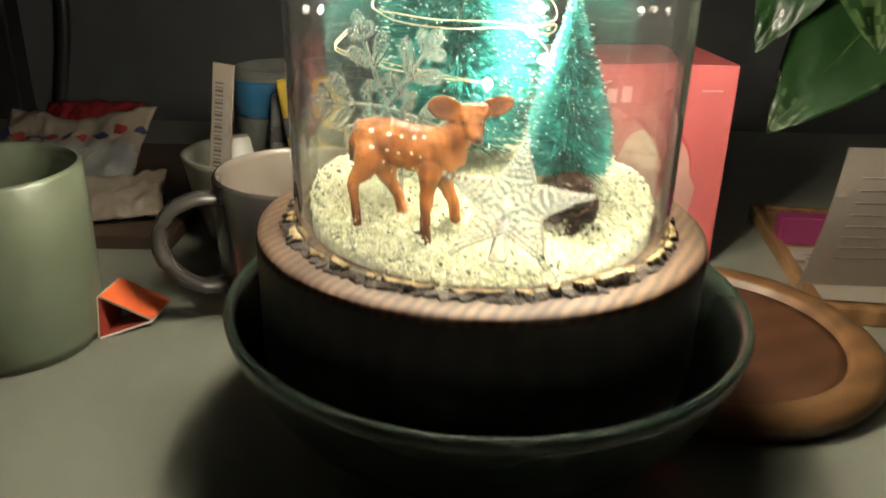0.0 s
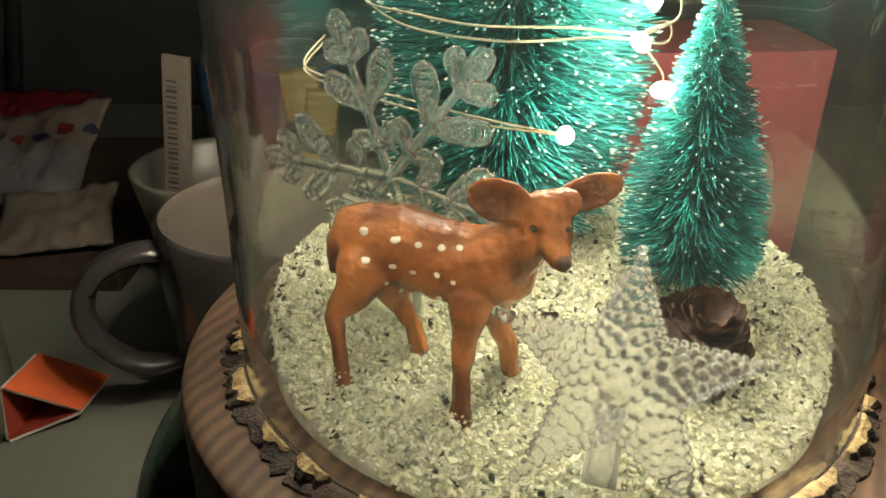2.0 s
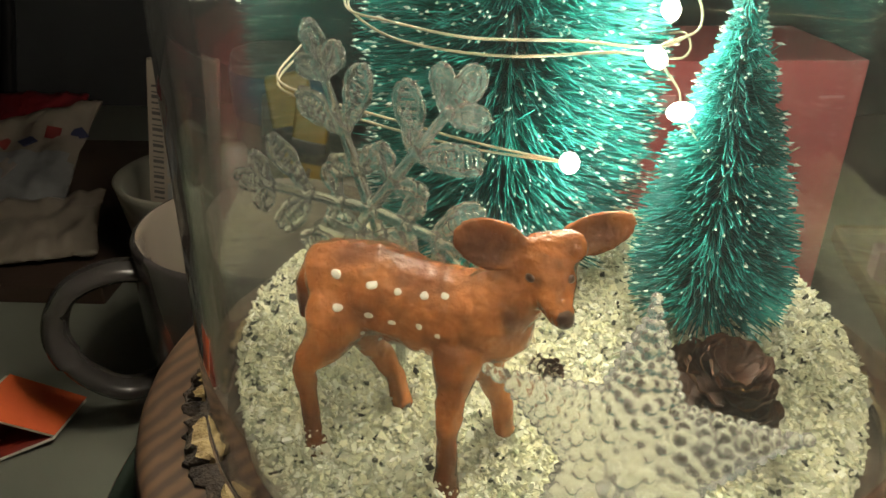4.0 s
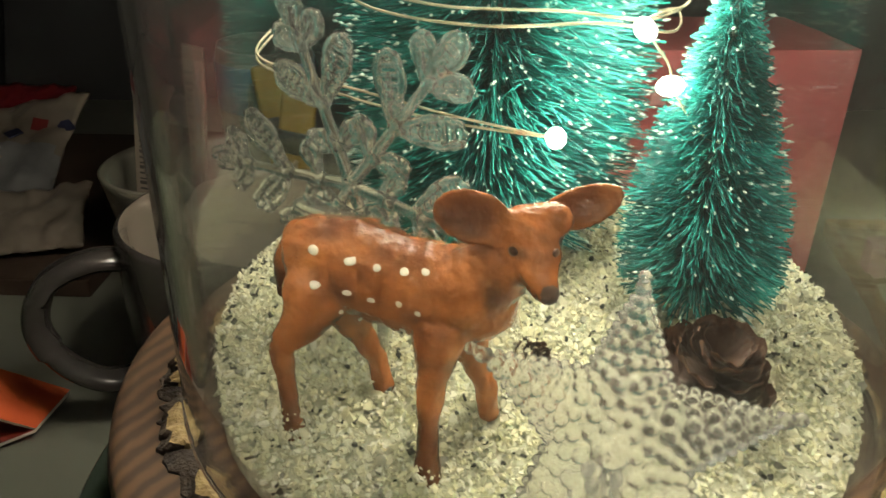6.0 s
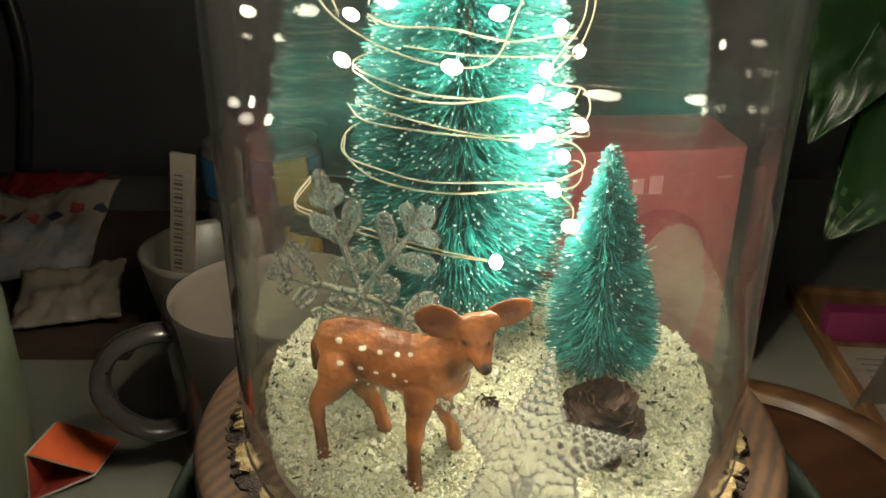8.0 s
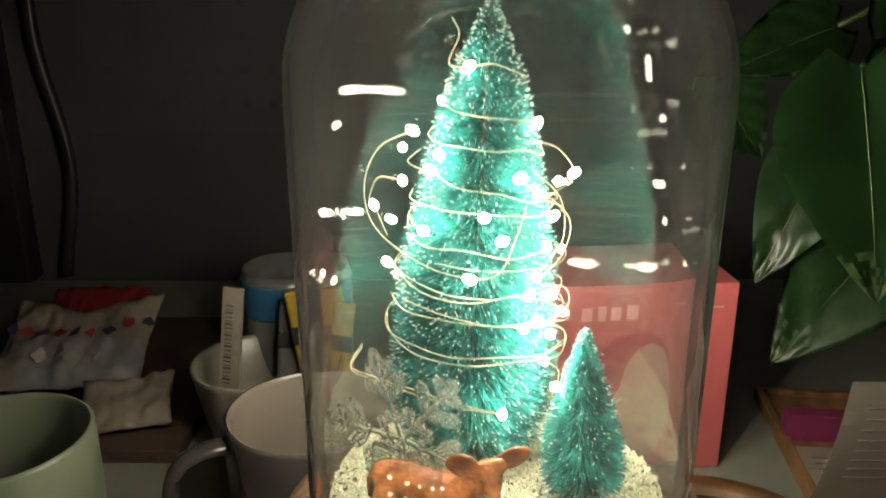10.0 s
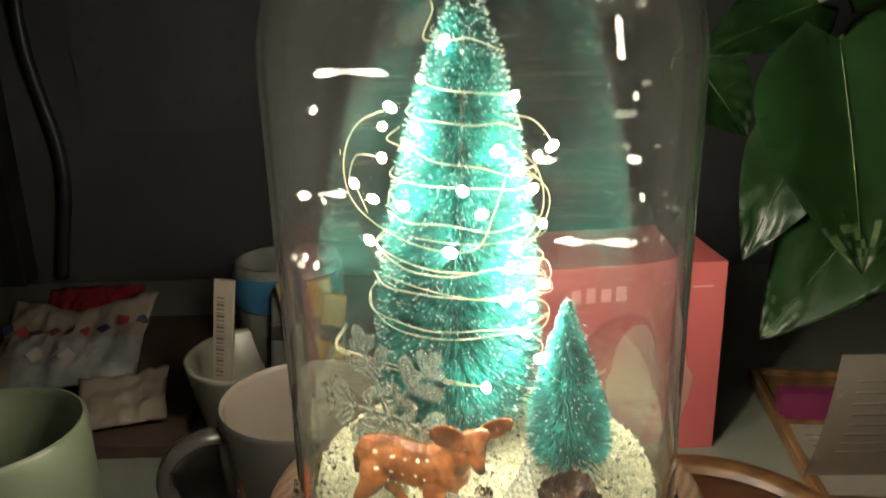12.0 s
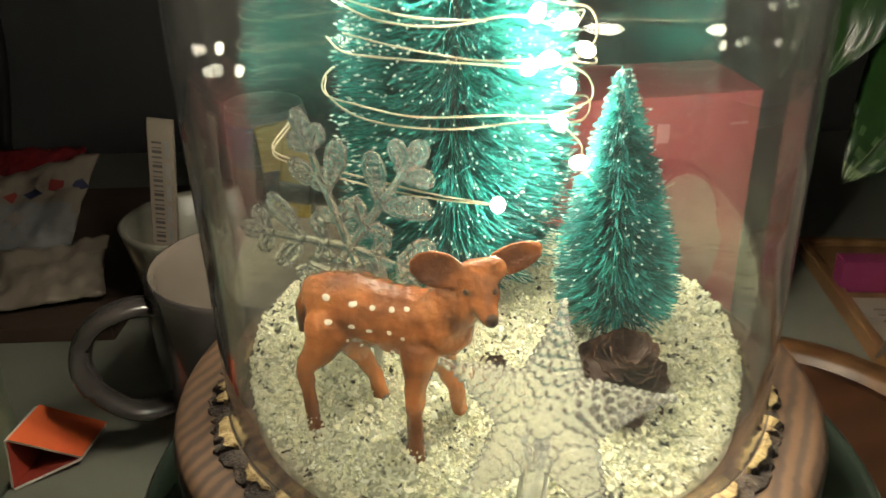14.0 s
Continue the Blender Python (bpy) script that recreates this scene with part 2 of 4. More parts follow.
M_STEM = material("leaf_stem", (0.035, 0.06, 0.018), 0.45, scale=80, fine=500)
M_BAG = material("bag_cream_film", (0.20, 0.168, 0.135), 0.32, second=(0.16, 0.132, 0.105), scale=22, fine=300, bump=0.12)
M_BAGGREY = material("bag_grey_film", (0.14, 0.14, 0.143), 0.35, second=(0.19, 0.19, 0.193), scale=50, fine=300, bump=0.1)
M_RED = material("red_film", (0.16, 0.012, 0.016), 0.35, scale=30, fine=400, bump=0.1)
M_NAVY = material("navy_print", (0.028, 0.032, 0.075), 0.45, scale=40, fine=600)
M_REDPRINT = material("red_print", (0.18, 0.020, 0.018), 0.45, scale=40, fine=600)
M_BLUE = material("blue_plastic", (0.02, 0.085, 0.17), 0.35, scale=30, fine=500, bump=0.04)
M_YELLOW = material("yellow_plastic", (0.27, 0.18, 0.015), 0.4, scale=30, fine=500, bump=0.04)
M_GREYFILM = material("grey_clear_film", (0.09, 0.09, 0.085), 0.3, scale=50, fine=400, bump=0.1)
M_BLACK = material("black_plastic", (0.02, 0.02, 0.022), 0.4, scale=60, fine=500)
M_MARK = material("faded_ink", (0.056, 0.050, 0.049), 0.85, scale=60, fine=900)
M_BROWN = material("brown_card", (0.06, 0.036, 0.024), 0.6, scale=30, fine=500)


# ---- mesh helpers ----
def finish(bm, mats, smooth=True):
    me = bpy.data.meshes.new("mesh")
    bm.normal_update()
    bm.to_mesh(me)
    bm.free()
    for m in (mats if isinstance(mats, (list, tuple)) else [mats]):
        me.materials.append(m)
    if smooth:
        me.polygons.foreach_set("use_smooth", [True] * len(me.polygons))
    return me


def thing(name, label, category, at=(0, 0, 0), group="", kind="", turn=0.0):
    ob = tagged(new(name), label, category, group, kind)
    ob.empty_display_size = 0.01
    ob.matrix_world = pose(*at, 0, 0, turn)
    return ob


def part(name, bm, mat, parent, label="", smooth=True, kind="", at=None):
    ob = new(name, finish(bm, mat, smooth))
    ob.parent = parent
    if at is not None:
        ob.matrix_basis = at
    return tagged(ob, label, "", "", kind)


def solo(name, bm, mat, label, category, at=(0, 0, 0), kind="", smooth=True, group=""):
    ob = new(name, finish(bm, mat, smooth))
    ob.matrix_world = pose(*at)
    return tagged(ob, label, category, group, kind)


def lathe(profile, seg=96, wobble=0.0):
    """A turned body from (radius, height) pairs; a zero radius closes it."""
    bm = bmesh.new()
    rings = []
    for r, z in profile:
        if r < 1e-6:
            rings.append([bm.verts.new((0, 0, z))])
            continue
        ring = []
        for i in range(seg):
            a = 2 * math.pi * i / seg
            k = r * (1 + wobble * noise.noise((2 * math.cos(a), 2 * math.sin(a), z * 40)))
            ring.append(bm.verts.new((k * math.cos(a), k * math.sin(a), z)))
        rings.append(ring)
    for a, b in zip(rings, rings[1:]):
        for i in range(seg):
            j = (i + 1) % seg
            if len(a) == 1 and len(b) == 1:
                continue
            if len(a) == 1:
                bm.faces.new((a[0], b[j], b[i]))
            elif len(b) == 1:
                bm.faces.new((a[i], a[j], b[0]))
            else:
                bm.faces.new((a[i], a[j], b[j], b[i]))
    bmesh.ops.remove_doubles(bm, verts=bm.verts, dist=1e-7)
    bmesh.ops.recalc_face_normals(bm, faces=bm.faces)
    return bm


def spline(points, steps=8):
    """A smooth curve through the points."""
    p = [Vector(q) for q in points]
    p = [2 * p[0] - p[1]] + p + [2 * p[-1] - p[-2]]
    out = []
    for i in range(1, len(p) - 2):
        for k in range(steps):
            t = k / steps
            out.append(0.5 * (2 * p[i] + (p[i + 1] - p[i - 1]) * t + (2 * p[i - 1] - 5 * p[i] + 4 * p[i + 1] - p[i + 2]) * t * t + (3 * p[i] - p[i - 1] - 3 * p[i + 1] + p[i + 2]) * t ** 3))
    out.append(p[-2])
    return out


def tube(points, radius, sides=6, bm=None, squash=1.0):
    """A tube along the points; radius is a number or one per point."""
    bm = bm or bmesh.new()
    pts = [Vector(p) for p in points]
    rad = radius if isinstance(radius, (list, tuple)) else [radius] * len(pts)
    up, rings = Vector((0, 0, 1)), []
    for i, p in enumerate(pts):
        d = (pts[min(i + 1, len(pts) - 1)] - pts[max(i - 1, 0)]).normalized()
        ref = up if abs(d.dot(up)) < 0.9 else Vector((1, 0, 0))
        u = d.cross(ref).normalized()
        v = u.cross(d)
        if rings and u.dot(last_u) < 0:
            u, v = -u, -v
        last_u = u
        rings.append([bm.verts.new(p + (u * math.cos(2 * math.pi * k / sides) + v * squash * math.sin(2 * math.pi * k / sides)) * rad[i]) for k in range(sides)])
    for a, b in zip(rings, rings[1:]):
        for k in range(sides):
            bm.faces.new((a[k], a[(k + 1) % sides], b[(k + 1) % sides], b[k]))
    bm.faces.new(rings[0][::-1])
    bm.faces.new(rings[-1])
    return bm


def box(x0, x1, y0, y1, z0, z1, bevel=0.0):
    bm = bmesh.new()
    bmesh.ops.create_cube(bm, size=1, matrix=Matrix.Translation(((x0 + x1) / 2, (y0 + y1) / 2, (z0 + z1) / 2)) @ Matrix.Diagonal((x1 - x0, y1 - y0, z1 - z0, 1)))
    if bevel:
        bmesh.ops.bevel(bm, geom=bm.edges[:], offset=bevel, segments=2, affect="EDGES", profile=0.6)
    return bm


def slab(outline, thick, axis_up=True):
    """A flat plate from an outline in x, y (thickness downwards)."""
    bm = bmesh.new()
    top = [bm.verts.new((x, y, 0)) for x, y in outline]
    low = [bm.verts.new((x, y, -thick)) for x, y in outline]
    bm.faces.new(top)
    bm.faces.new(low[::-1])
    for i in range(len(top)):
        j = (i + 1) % len(top)
        bm.faces.new((top[i], low[i], low[j], top[j]))
    bmesh.ops.recalc_face_normals(bm, faces=bm.faces)
    return bm


BALL = bmesh.new()
bmesh.ops.create_icosphere(BALL, subdivisions=2, radius=1)
BALL_VERTS = np.array([v.co[:] for v in BALL.verts])
BALL_FACES = np.array([[v.index for v in f.verts] for f in BALL.faces])
BALL.free()


def balls(bm, spots):
    """Add many balls (x, y, z, radius) to a bmesh at once."""
    q = np.array(spots)
    verts = (BALL_VERTS[None] * q[:, 3, None, None] + q[:, None, :3]).reshape(-1, 3)
    faces = (BALL_FACES[None] + (np.arange(len(q)) * len(BALL_VERTS))[:, None, None]).reshape(-1, 3)
    me = bpy.data.meshes.new("mesh")
    me.from_pydata(verts.tolist(), [], faces.tolist())
    bm.from_mesh(me)
    bpy.data.meshes.remove(me)


def fuse(bm, voxel, rounds):
    """Melt overlapping lumps into one skin; voxel in millimetres."""
    bmesh.ops.scale(bm, vec=(1000, 1000, 1000), verts=bm.verts)
    raw = new("raw", finish(bm, M_CLEAR))
    mod = raw.modifiers.new("join", "REMESH")
    mod.mode, mod.voxel_size = "VOXEL", voxel
    if rounds:
        sm = raw.modifiers.new("smooth", "SMOOTH")
        sm.factor, sm.iterations = 0.5, rounds
    me = bpy.data.meshes.new_from_object(raw.evaluated_get(bpy.context.evaluated_depsgraph_get()))
    old = raw.data
    bpy.data.objects.remove(raw)
    bpy.data.meshes.remove(old)
    out = bmesh.new()
    out.from_mesh(me)
    bpy.data.meshes.remove(me)
    for f in out.faces:
        f.material_index = 0
    bmesh.ops.scale(out, vec=(0.001, 0.001, 0.001), verts=out.verts)
    return out


def frame_of(origin, xdir, ydir):
    """A matrix whose x and y axes lie along the given ways."""
    x = Vector(xdir).normalized()
    z = x.cross(Vector(ydir)).normalized()
    y = z.cross(x)
    return Matrix.Translation(origin) @ Matrix((x, y, z)).transposed().to_4x4()


# ---- the room ----
solo("wall_north", box(-1.6, 1.6, 0.80, 0.90, -0.75, 1.7), M_WALL, "dark grey painted wall behind the table", "wall", kind="structure", smooth=False)
solo("wall_south", box(-1.6, 1.6, -2.1, -2.0, -0.75, 1.7), M_ROOM, "plain painted room wall", "wall", kind="structure", smooth=False)
solo("wall_east", box(1.6, 1.7, -2.1, 0.9, -0.75, 1.7), M_ROOM, "plain painted room wall", "wall", kind="structure", smooth=False)
solo("wall_west", box(-1.7, -1.6, -2.1, 0.9, -0.75, 1.7), M_ROOM, "plain painted room wall", "wall", kind="structure", smooth=False)
solo("ceiling", box(-1.7, 1.7, -2.1, 0.9, 1.7, 1.8), M_ROOM, "plain painted ceiling in the dark", "ceiling", kind="structure", smooth=False)
solo("floor", box(-1.7, 1.7, -2.1, 0.9, -0.85, -0.75), M_FLOOR, "dark wooden floor under the table", "floor", kind="structure", smooth=False)

table = thing("table", "pale grey-green laminate table, cluttered, at night", "table")
part("tabletop", box(-0.75, 0.75, -0.10, 0.78, -0.03, 0.0, 0.002), M_TABLE, table, smooth=False)
for x in (-0.70, 0.70):
    for y in (-0.05, 0.73):
        part("leg", box(x - 0.025, x + 0.025, y - 0.025, y + 0.025, -0.75, -0.03, 0.002), M_TABLE, table, smooth=False)

# ---- the dome, its wooden base and the bowl under it ----
CX, CY = 0.0132, 0.2660
bowl = solo("bowl", lathe([(0, 0.004), (0.040, 0.004), (0.042, 0.0), (0.050, 0.0), (0.052, 0.008), (0.066, 0.017), (0.082, 0.031), (0.091, 0.046), (0.0965, 0.060), (0.0970, 0.0635), (0.0955, 0.0655), (0.0935, 0.0645), (0.0915, 0.060), (0.086, 0.045), (0.076, 0.031), (0.060, 0.021), (0.04, 0.016), (0, 0.015)], 128),
            M_BOWL, "dark green glazed ceramic bowl holding the wooden base", "bowl", (0.0165, 0.267, 0))

snow_globe = thing("glass_dome", "clear glass cloche on a round wooden base edged with bark", "glass dome", (CX, CY, 0))
base_bm = lathe([(0, 0.0225), (0.062, 0.0225), (0.066, 0.026), (0.0785, 0.040), (0.0800, 0.046), (0.0802, 0.047), (0.0803, 0.0905), (0.0803, 0.0908), (0.0797, 0.0930), (0.0795, 0.0932), (0.0785, 0.0940), (0.0770, 0.0942), (0.0760, 0.0944), (0.0, 0.0945)], 160, 0.004)
# side faces take a near-black copy of the wood: darkness put into colour
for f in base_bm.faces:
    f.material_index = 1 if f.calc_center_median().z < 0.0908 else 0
part("wooden_base", base_bm, [M_BASEWOOD, M_BASEDARK], snow_globe, "brown wooden base with visible grain and a darker-coloured side")


def dome_profile():
    out = [(0.0661, 0.0946), (0.0665, 0.0950), (0.0666, 0.0956), (0.0666, 0.0962), (0.0666, 0.13), (0.0668, 0.17), (0.0671, 0.21), (0.0673, 0.248)]
    for k in range(1, 15):
        a = math.pi / 2 * k / 14
        out.append((0.0673 * math.cos(a) ** 0.86, 0.248 + 0.060 * math.sin(a) ** 0.95))
    out[-1] = (0, 0.308)
    inner = []
    for r, z in out[:0:-1]:
        k = max(0.0, (z - 0.248) / 0.060)
        inner.append((0.0 if r < 1e-6 else max(r - 0.0021 * (1 - 0.6 * k * k), 0.0005), z - 0.0021 * k))
    inner[0] = (0, 0.3057)
    return out + inner + [out[0]]


glass = part("glass_cover", lathe(dome_profile(), 160), M_GLASS, snow_globe, "clear glass cover with smudges and dust")
glass.visible_shadow = False


def arc_lump(r0, r1, a0, a1, z0, z1, seed, steps, mats, ragged=0.25):
    """A ragged lump of bark bent round the dome: mats[0] on its cut top, mats[1] on its crust."""
    bm = bmesh.new()
    rings = []
    for k in range(steps + 1):
        f = k / steps
        a = a0 + (a1 - a0) * f
        end = min(1.0, 5 * f + 0.35, 5 * (1 - f) + 0.35)
        w = (r1 - r0) * end
        n1, n2, n3 = (noise.noise((a * 23, seed, q)) for q in (1.0, 4.0, 8.0))
        n4 = noise.noise((a * 90, seed, 2.0))
        out = r0 + w * (1 + ragged * (n1 + 0.8 * n4))
        top = z1 + (z1 - z0) * (0.30 * n2 + 0.18 * n4)
        prof = [(r0 + 0.0004 * n3, z0), (r0 + 0.00025 * n4, top - 0.0003), (r0 + w * 0.3, top + 0.0003 * n3), (r0 + (out - r0) * 0.72, top - 0.0004 + 0.0005 * n2), (out, top - (z1 - z0) * 0.45), (out + 0.0003 + 0.0004 * n3, z0)]
        rings.append([bm.verts.new((r * math.cos(a), r * math.sin(a), z)) for r, z in prof])
    for ra, rb in zip(rings, rings[1:]):
        for k in range(5):
            fc = bm.faces.new((ra[k], rb[k], rb[k + 1], ra[k + 1]))
            fc.material_index = 0 if k in (1, 2) else 1
    bm.faces.new(rings[0])
    bm.faces.new(rings[-1][::-1])
    bmesh.ops.recalc_face_normals(bm, faces=bm.faces)
    return finish(bm, mats, smooth=False)


ob = new("bark_crust", arc_lump(0.0669, 0.0712, 0.0, 2 * math.pi, 0.0940, 0.0956, 2.5, 300, [M_BARK, M_BARK], 0.45))
ob.parent = snow_globe
tagged(ob, "dark bark crust round the glass")
a, i = 0.0, 0
while a < 2 * math.pi - 0.03:
    span = rng.choice((0.06, 0.10, 0.16, 0.22, 0.28)) * rng.uniform(0.85, 1.15)
    ob = new("bark_piece", arc_lump(0.0670, 0.0670 + rng.uniform(0.0022, 0.0038), a, min(a + span, 2 * math.pi), 0.0942, rng.uniform(0.0963, 0.0978), 3.7 * i, 14, [M_BARKTOP, M_BARK], 0.5))
    ob.parent = snow_globe
    a += span + rng.choice((0.01, 0.03, 0.06, 0.10))
    i += 1


# ---- artificial snow ----
def snow_height(x, y):
    r = math.hypot(x - CX, y - CY)
    h = 0.0992 + 0.20 * (y - 0.222)
    h = min(h, 0.1085)
    h += 0.0011 * noise.noise((x * 70, y * 70, 3)) + 0.0006 * noise.noise((x * 240, y * 240, 8))
    return h - 0.0022 * max(0.0, (r - 0.054) / 0.007) ** 2


snow = thing("snow_bed", "bed of white plastic snow flakes with dark specks", "artificial snow", kind="stuff")
bm = bmesh.new()
rows = []
for i in range(49):
    r = 0.0604 * i / 48
    if i == 0:
        rows.append([bm.verts.new((CX, CY, snow_height(CX, CY)))])
        continue
    rows.append([bm.verts.new((CX + r * math.cos(2 * math.pi * k / 160), CY + r * math.sin(2 * math.pi * k / 160), snow_height(CX + r * math.cos(2 * math.pi * k / 160), CY + r * math.sin(2 * math.pi * k / 160)))) for k in range(160)])
rows.append([bm.verts.new((v.co.x, v.co.y, 0.0948)) for v in rows[-1]])
for ra, rb in zip(rows, rows[1:]):
    for k in range(160):
        j = (k + 1) % 160
        if len(ra) == 1:
            bm.faces.new((ra[0], rb[k], rb[j]))
        else:
            bm.faces.new((ra[k], rb[k], rb[j], ra[j]))
# ground coloured darker than the flakes, so the gaps between them look shaded
part("snow_ground", bm, material("darkened_snow_base", (0.52, 0.52, 0.40), 0.7, second=(0.27, 0.28, 0.21), scale=260, fine=1400, bump=0.6), snow)


def flake_field(count, spots=None, heap=0.0018):
    verts, faces = [], []
    for _ in range(count):
        if spots:
            sx, sy, sr = spots[rng.randrange(len(spots))]
            x, y = rng.gauss(sx, sr), rng.gauss(sy, sr)
            lift = heap * rng.random() ** 2 * math.exp(-((x - sx) ** 2 + (y - sy) ** 2) / (2 * sr * sr))
        else:
            r, b = 0.0606 * math.sqrt(rng.random()), rng.uniform(0, 2 * math.pi)
            x, y, lift = CX + r * math.cos(b), CY + r * math.sin(b), 0.0
        if math.hypot(x - CX, y - CY) > 0.0612:
            continue
        size = rng.uniform(0.00030, 0.00100) * rng.choice((1, 1, 1, 1.5))
        m = pose(x, y, snow_height(x, y) + rng.uniform(-0.0002, 0.0011) + lift, rng.uniform(-60, 60), rng.uniform(-60, 60), rng.uniform(0, 360))
        n0, sides = len(verts), rng.choice((3, 4, 4, 5))
        for zz in (0.00022, -0.00022):
            for k in range(sides):
                t = 2 * math.pi * k / sides + rng.uniform(-0.3, 0.3)
                q = size * rng.uniform(0.6, 1.1)
                verts.append((m @ Vector((q * math.cos(t), q * 0.75 * math.sin(t), zz)))[:])
        faces.append(tuple(range(n0, n0 + sides)))
        for k in range(sides):
            j = (k + 1) % sides
            faces.append((n0 + k, n0 + sides + k, n0 + sides + j, n0 + j))
    me = bpy.data.meshes.new("mesh")
    me.from_pydata(verts, [], faces)
    me.materials.append(M_SNOW)
    return me


ob = new("loose_flakes", flake_field(24000))
ob.parent = snow
tagged(ob, kind="stuff")


# ---- bottle-brush trees ----
def brush_tree(name, label, base, top, radii, count, bristle, flock_share):
    """radii: (share of height, radius) of the cone; bristles stand out from a twisted wire."""
    tree = thing(name, label, "miniature tree", base, group="bottle-brush trees")
    axis = Vector(top) - Vector(base)
    part("stem", tube([axis * (k / 12) for k in range(13)], 0.0011, 8), M_WIRESTEM, tree, "twisted wire stem")
    hs, rs = [h for h, _ in radii], [r for _, r in radii]
    verts, faces, fv, ff = [], [], [], []
    lowest = hs[0]
    weights = np.interp(np.linspace(lowest, 1, 400), hs, rs) + 0.004
    cdf = np.cumsum(weights) / weights.sum()
    for _ in range(count):
        h = lowest + (1 - lowest) * float(np.searchsorted(cdf, rng.random())) / 400
        reach = float(np.interp(h, hs, rs)) * rng.uniform(0.86, 1.07)
        b = rng.uniform(0, 2 * math.pi)
        rise = rng.gauss(0.10, 0.13)
        d = Vector((math.cos(b), math.sin(b), rise)).normalized()
        p0 = axis * h + Vector((0, 0, -reach * rise * 0.6))
        side = d.cross(Vector((0, 0, 1))).normalized()
        up = side.cross(d)
        mid = p0 + d * reach * 0.55 + up * rng.uniform(-0.0004, 0.0006)
        end = p0 + d * reach + up * rng.gauss(-0.0008, 0.0011) + side * rng.gauss(0, 0.0010)
        n0 = len(verts)
        for q, w in ((p0 + d * reach * 0.12, bristle), (mid, bristle * 0.95), (end, bristle * 0.7)):
            for k in range(3):
                t = 2.094 * k
                verts.append((q + (side * math.cos(t) + up * math.sin(t)) * w)[:])
        for r0 in (0, 3):
            for k in range(3):
                j = (k + 1) % 3
                faces.append((n0 + r0 + k, n0 + r0 + j, n0 + r0 + 3 + j, n0 + r0 + 3 + k))
        faces.append((n0 + 6, n0 + 7, n0 + 8))
        if rng.random() < flock_share * (0.55 + 0.9 * h):
            n1 = len(fv)
            s = rng.uniform(0.00020, 0.00036)
            e = end - d * s
            for q in (d * 3.0, -d * 3.4, side, -side, up, -up):
                fv.append((e + q * s)[:])
            for t in ((0, 2, 4), (0, 4, 3), (0, 3, 5), (0, 5, 2), (1, 4, 2), (1, 3, 4), (1, 5, 3), (1, 2, 5)):
                ff.append(tuple(n1 + k for k in t))
    for nm, v, f, m, lb in (("bristles", verts, faces, M_BRISTLE, "teal nylon bristles"), ("flocking", fv, ff, M_FLOCK, "white flocked bristle tips")):
        me = bpy.data.meshes.new("mesh")
        me.from_pydata(v, [], f)
        me.materials.append(m)
        me.polygons.foreach_set("use_smooth", [True] * len(me.polygons))
        ob = new(nm, me)
        ob.parent = tree
        tagged(ob, lb, kind="stuff")
    return tree


brush_tree("brush_tree", "tall teal bottle-brush tree with frosted tips wound with wire", (0.0033, 0.2880, 0.0993), (0.0098, 0.2870, 0.2757),
           [(0.10, 0.0259), (0.20, 0.0298), (0.30, 0.0306), (0.42, 0.0290), (0.54, 0.0263), (0.66, 0.0219), (0.77, 0.0174), (0.87, 0.0123), (0.95, 0.0062), (1.0, 0.0016)], 12500, 0.00019, 0.32)
brush_tree("brush_tree", "small teal bottle-brush tree standing in the snow", (0.0432, 0.2610, 0.105), (0.0414, 0.2610, 0.1715),
           [(0.13, 0.0135), (0.24, 0.0150), (0.40, 0.0140), (0.60, 0.0105), (0.80, 0.0062), (0.94, 0.0030), (1.0, 0.0016)], 3700, 0.00024, 0.10)

# ---- string of lights ----
lights = thing("fairy_lights", "lit string of warm white lights on thin wire", "fairy lights")
lights.matrix_world = Matrix.Translation((0, 0.008, -0.0084)) @ Matrix.Diagonal((1.035, 1, 1.035, 1))
# rows after the fourth add extra bulbs to brighten the tree and its reflections
BULBS = [(-0.0155, 0.2710, 0.2345), (0.0245, 0.2730, 0.2365), (-0.0070, 0.2610, 0.2285), (0.0370, 0.2720, 0.2205), (-0.0190, 0.2730, 0.2180),
         (-0.0292, 0.2765, 0.2090), (0.0250, 0.2662, 0.2145), (0.0068, 0.2530, 0.2106), (-0.0247, 0.2740, 0.1897), (0.0024, 0.2490, 0.1922),
         (0.0238, 0.2560, 0.1905), (0.0215, 0.2530, 0.1856), (0.0197, 0.2495, 0.1755), (0.0240, 0.2525, 0.1765), (0.0266, 0.2530, 0.1630),
         (0.0309, 0.2500, 0.1550), (0.0130, 0.2445, 0.1480), (0.0020, 0.2650, 0.2545), (0.0040, 0.3110, 0.2250),
         (0.0160, 0.3140, 0.1850), (-0.0180, 0.3090, 0.1700), (0.0272, 0.2600, 0.1995), (0.0290, 0.2600, 0.1830), (0.0295, 0.2590, 0.1695),
         (-0.0100, 0.2630, 0.2235), (-0.0060, 0.3030, 0.2400), (0.0280, 0.3030, 0.2040), (-0.0250, 0.2990, 0.1980), (0.0010, 0.3155, 0.1600), (0.0310, 0.3000, 0.1700),
         (0.0340, 0.2850, 0.2150), (0.0365, 0.2880, 0.1900), (-0.0200, 0.2950, 0.2250), (0.0300, 0.2670, 0.2075), (0.0335, 0.2620, 0.1765),
         (0.0125, 0.2535, 0.2030), (0.0180, 0.2600, 0.2215), (-0.0120, 0.2585, 0.2050)]


def strand(points, radius=0.00025):
    part("wire", tube(spline(points, 7), radius, 5), M_WIRE, lights)


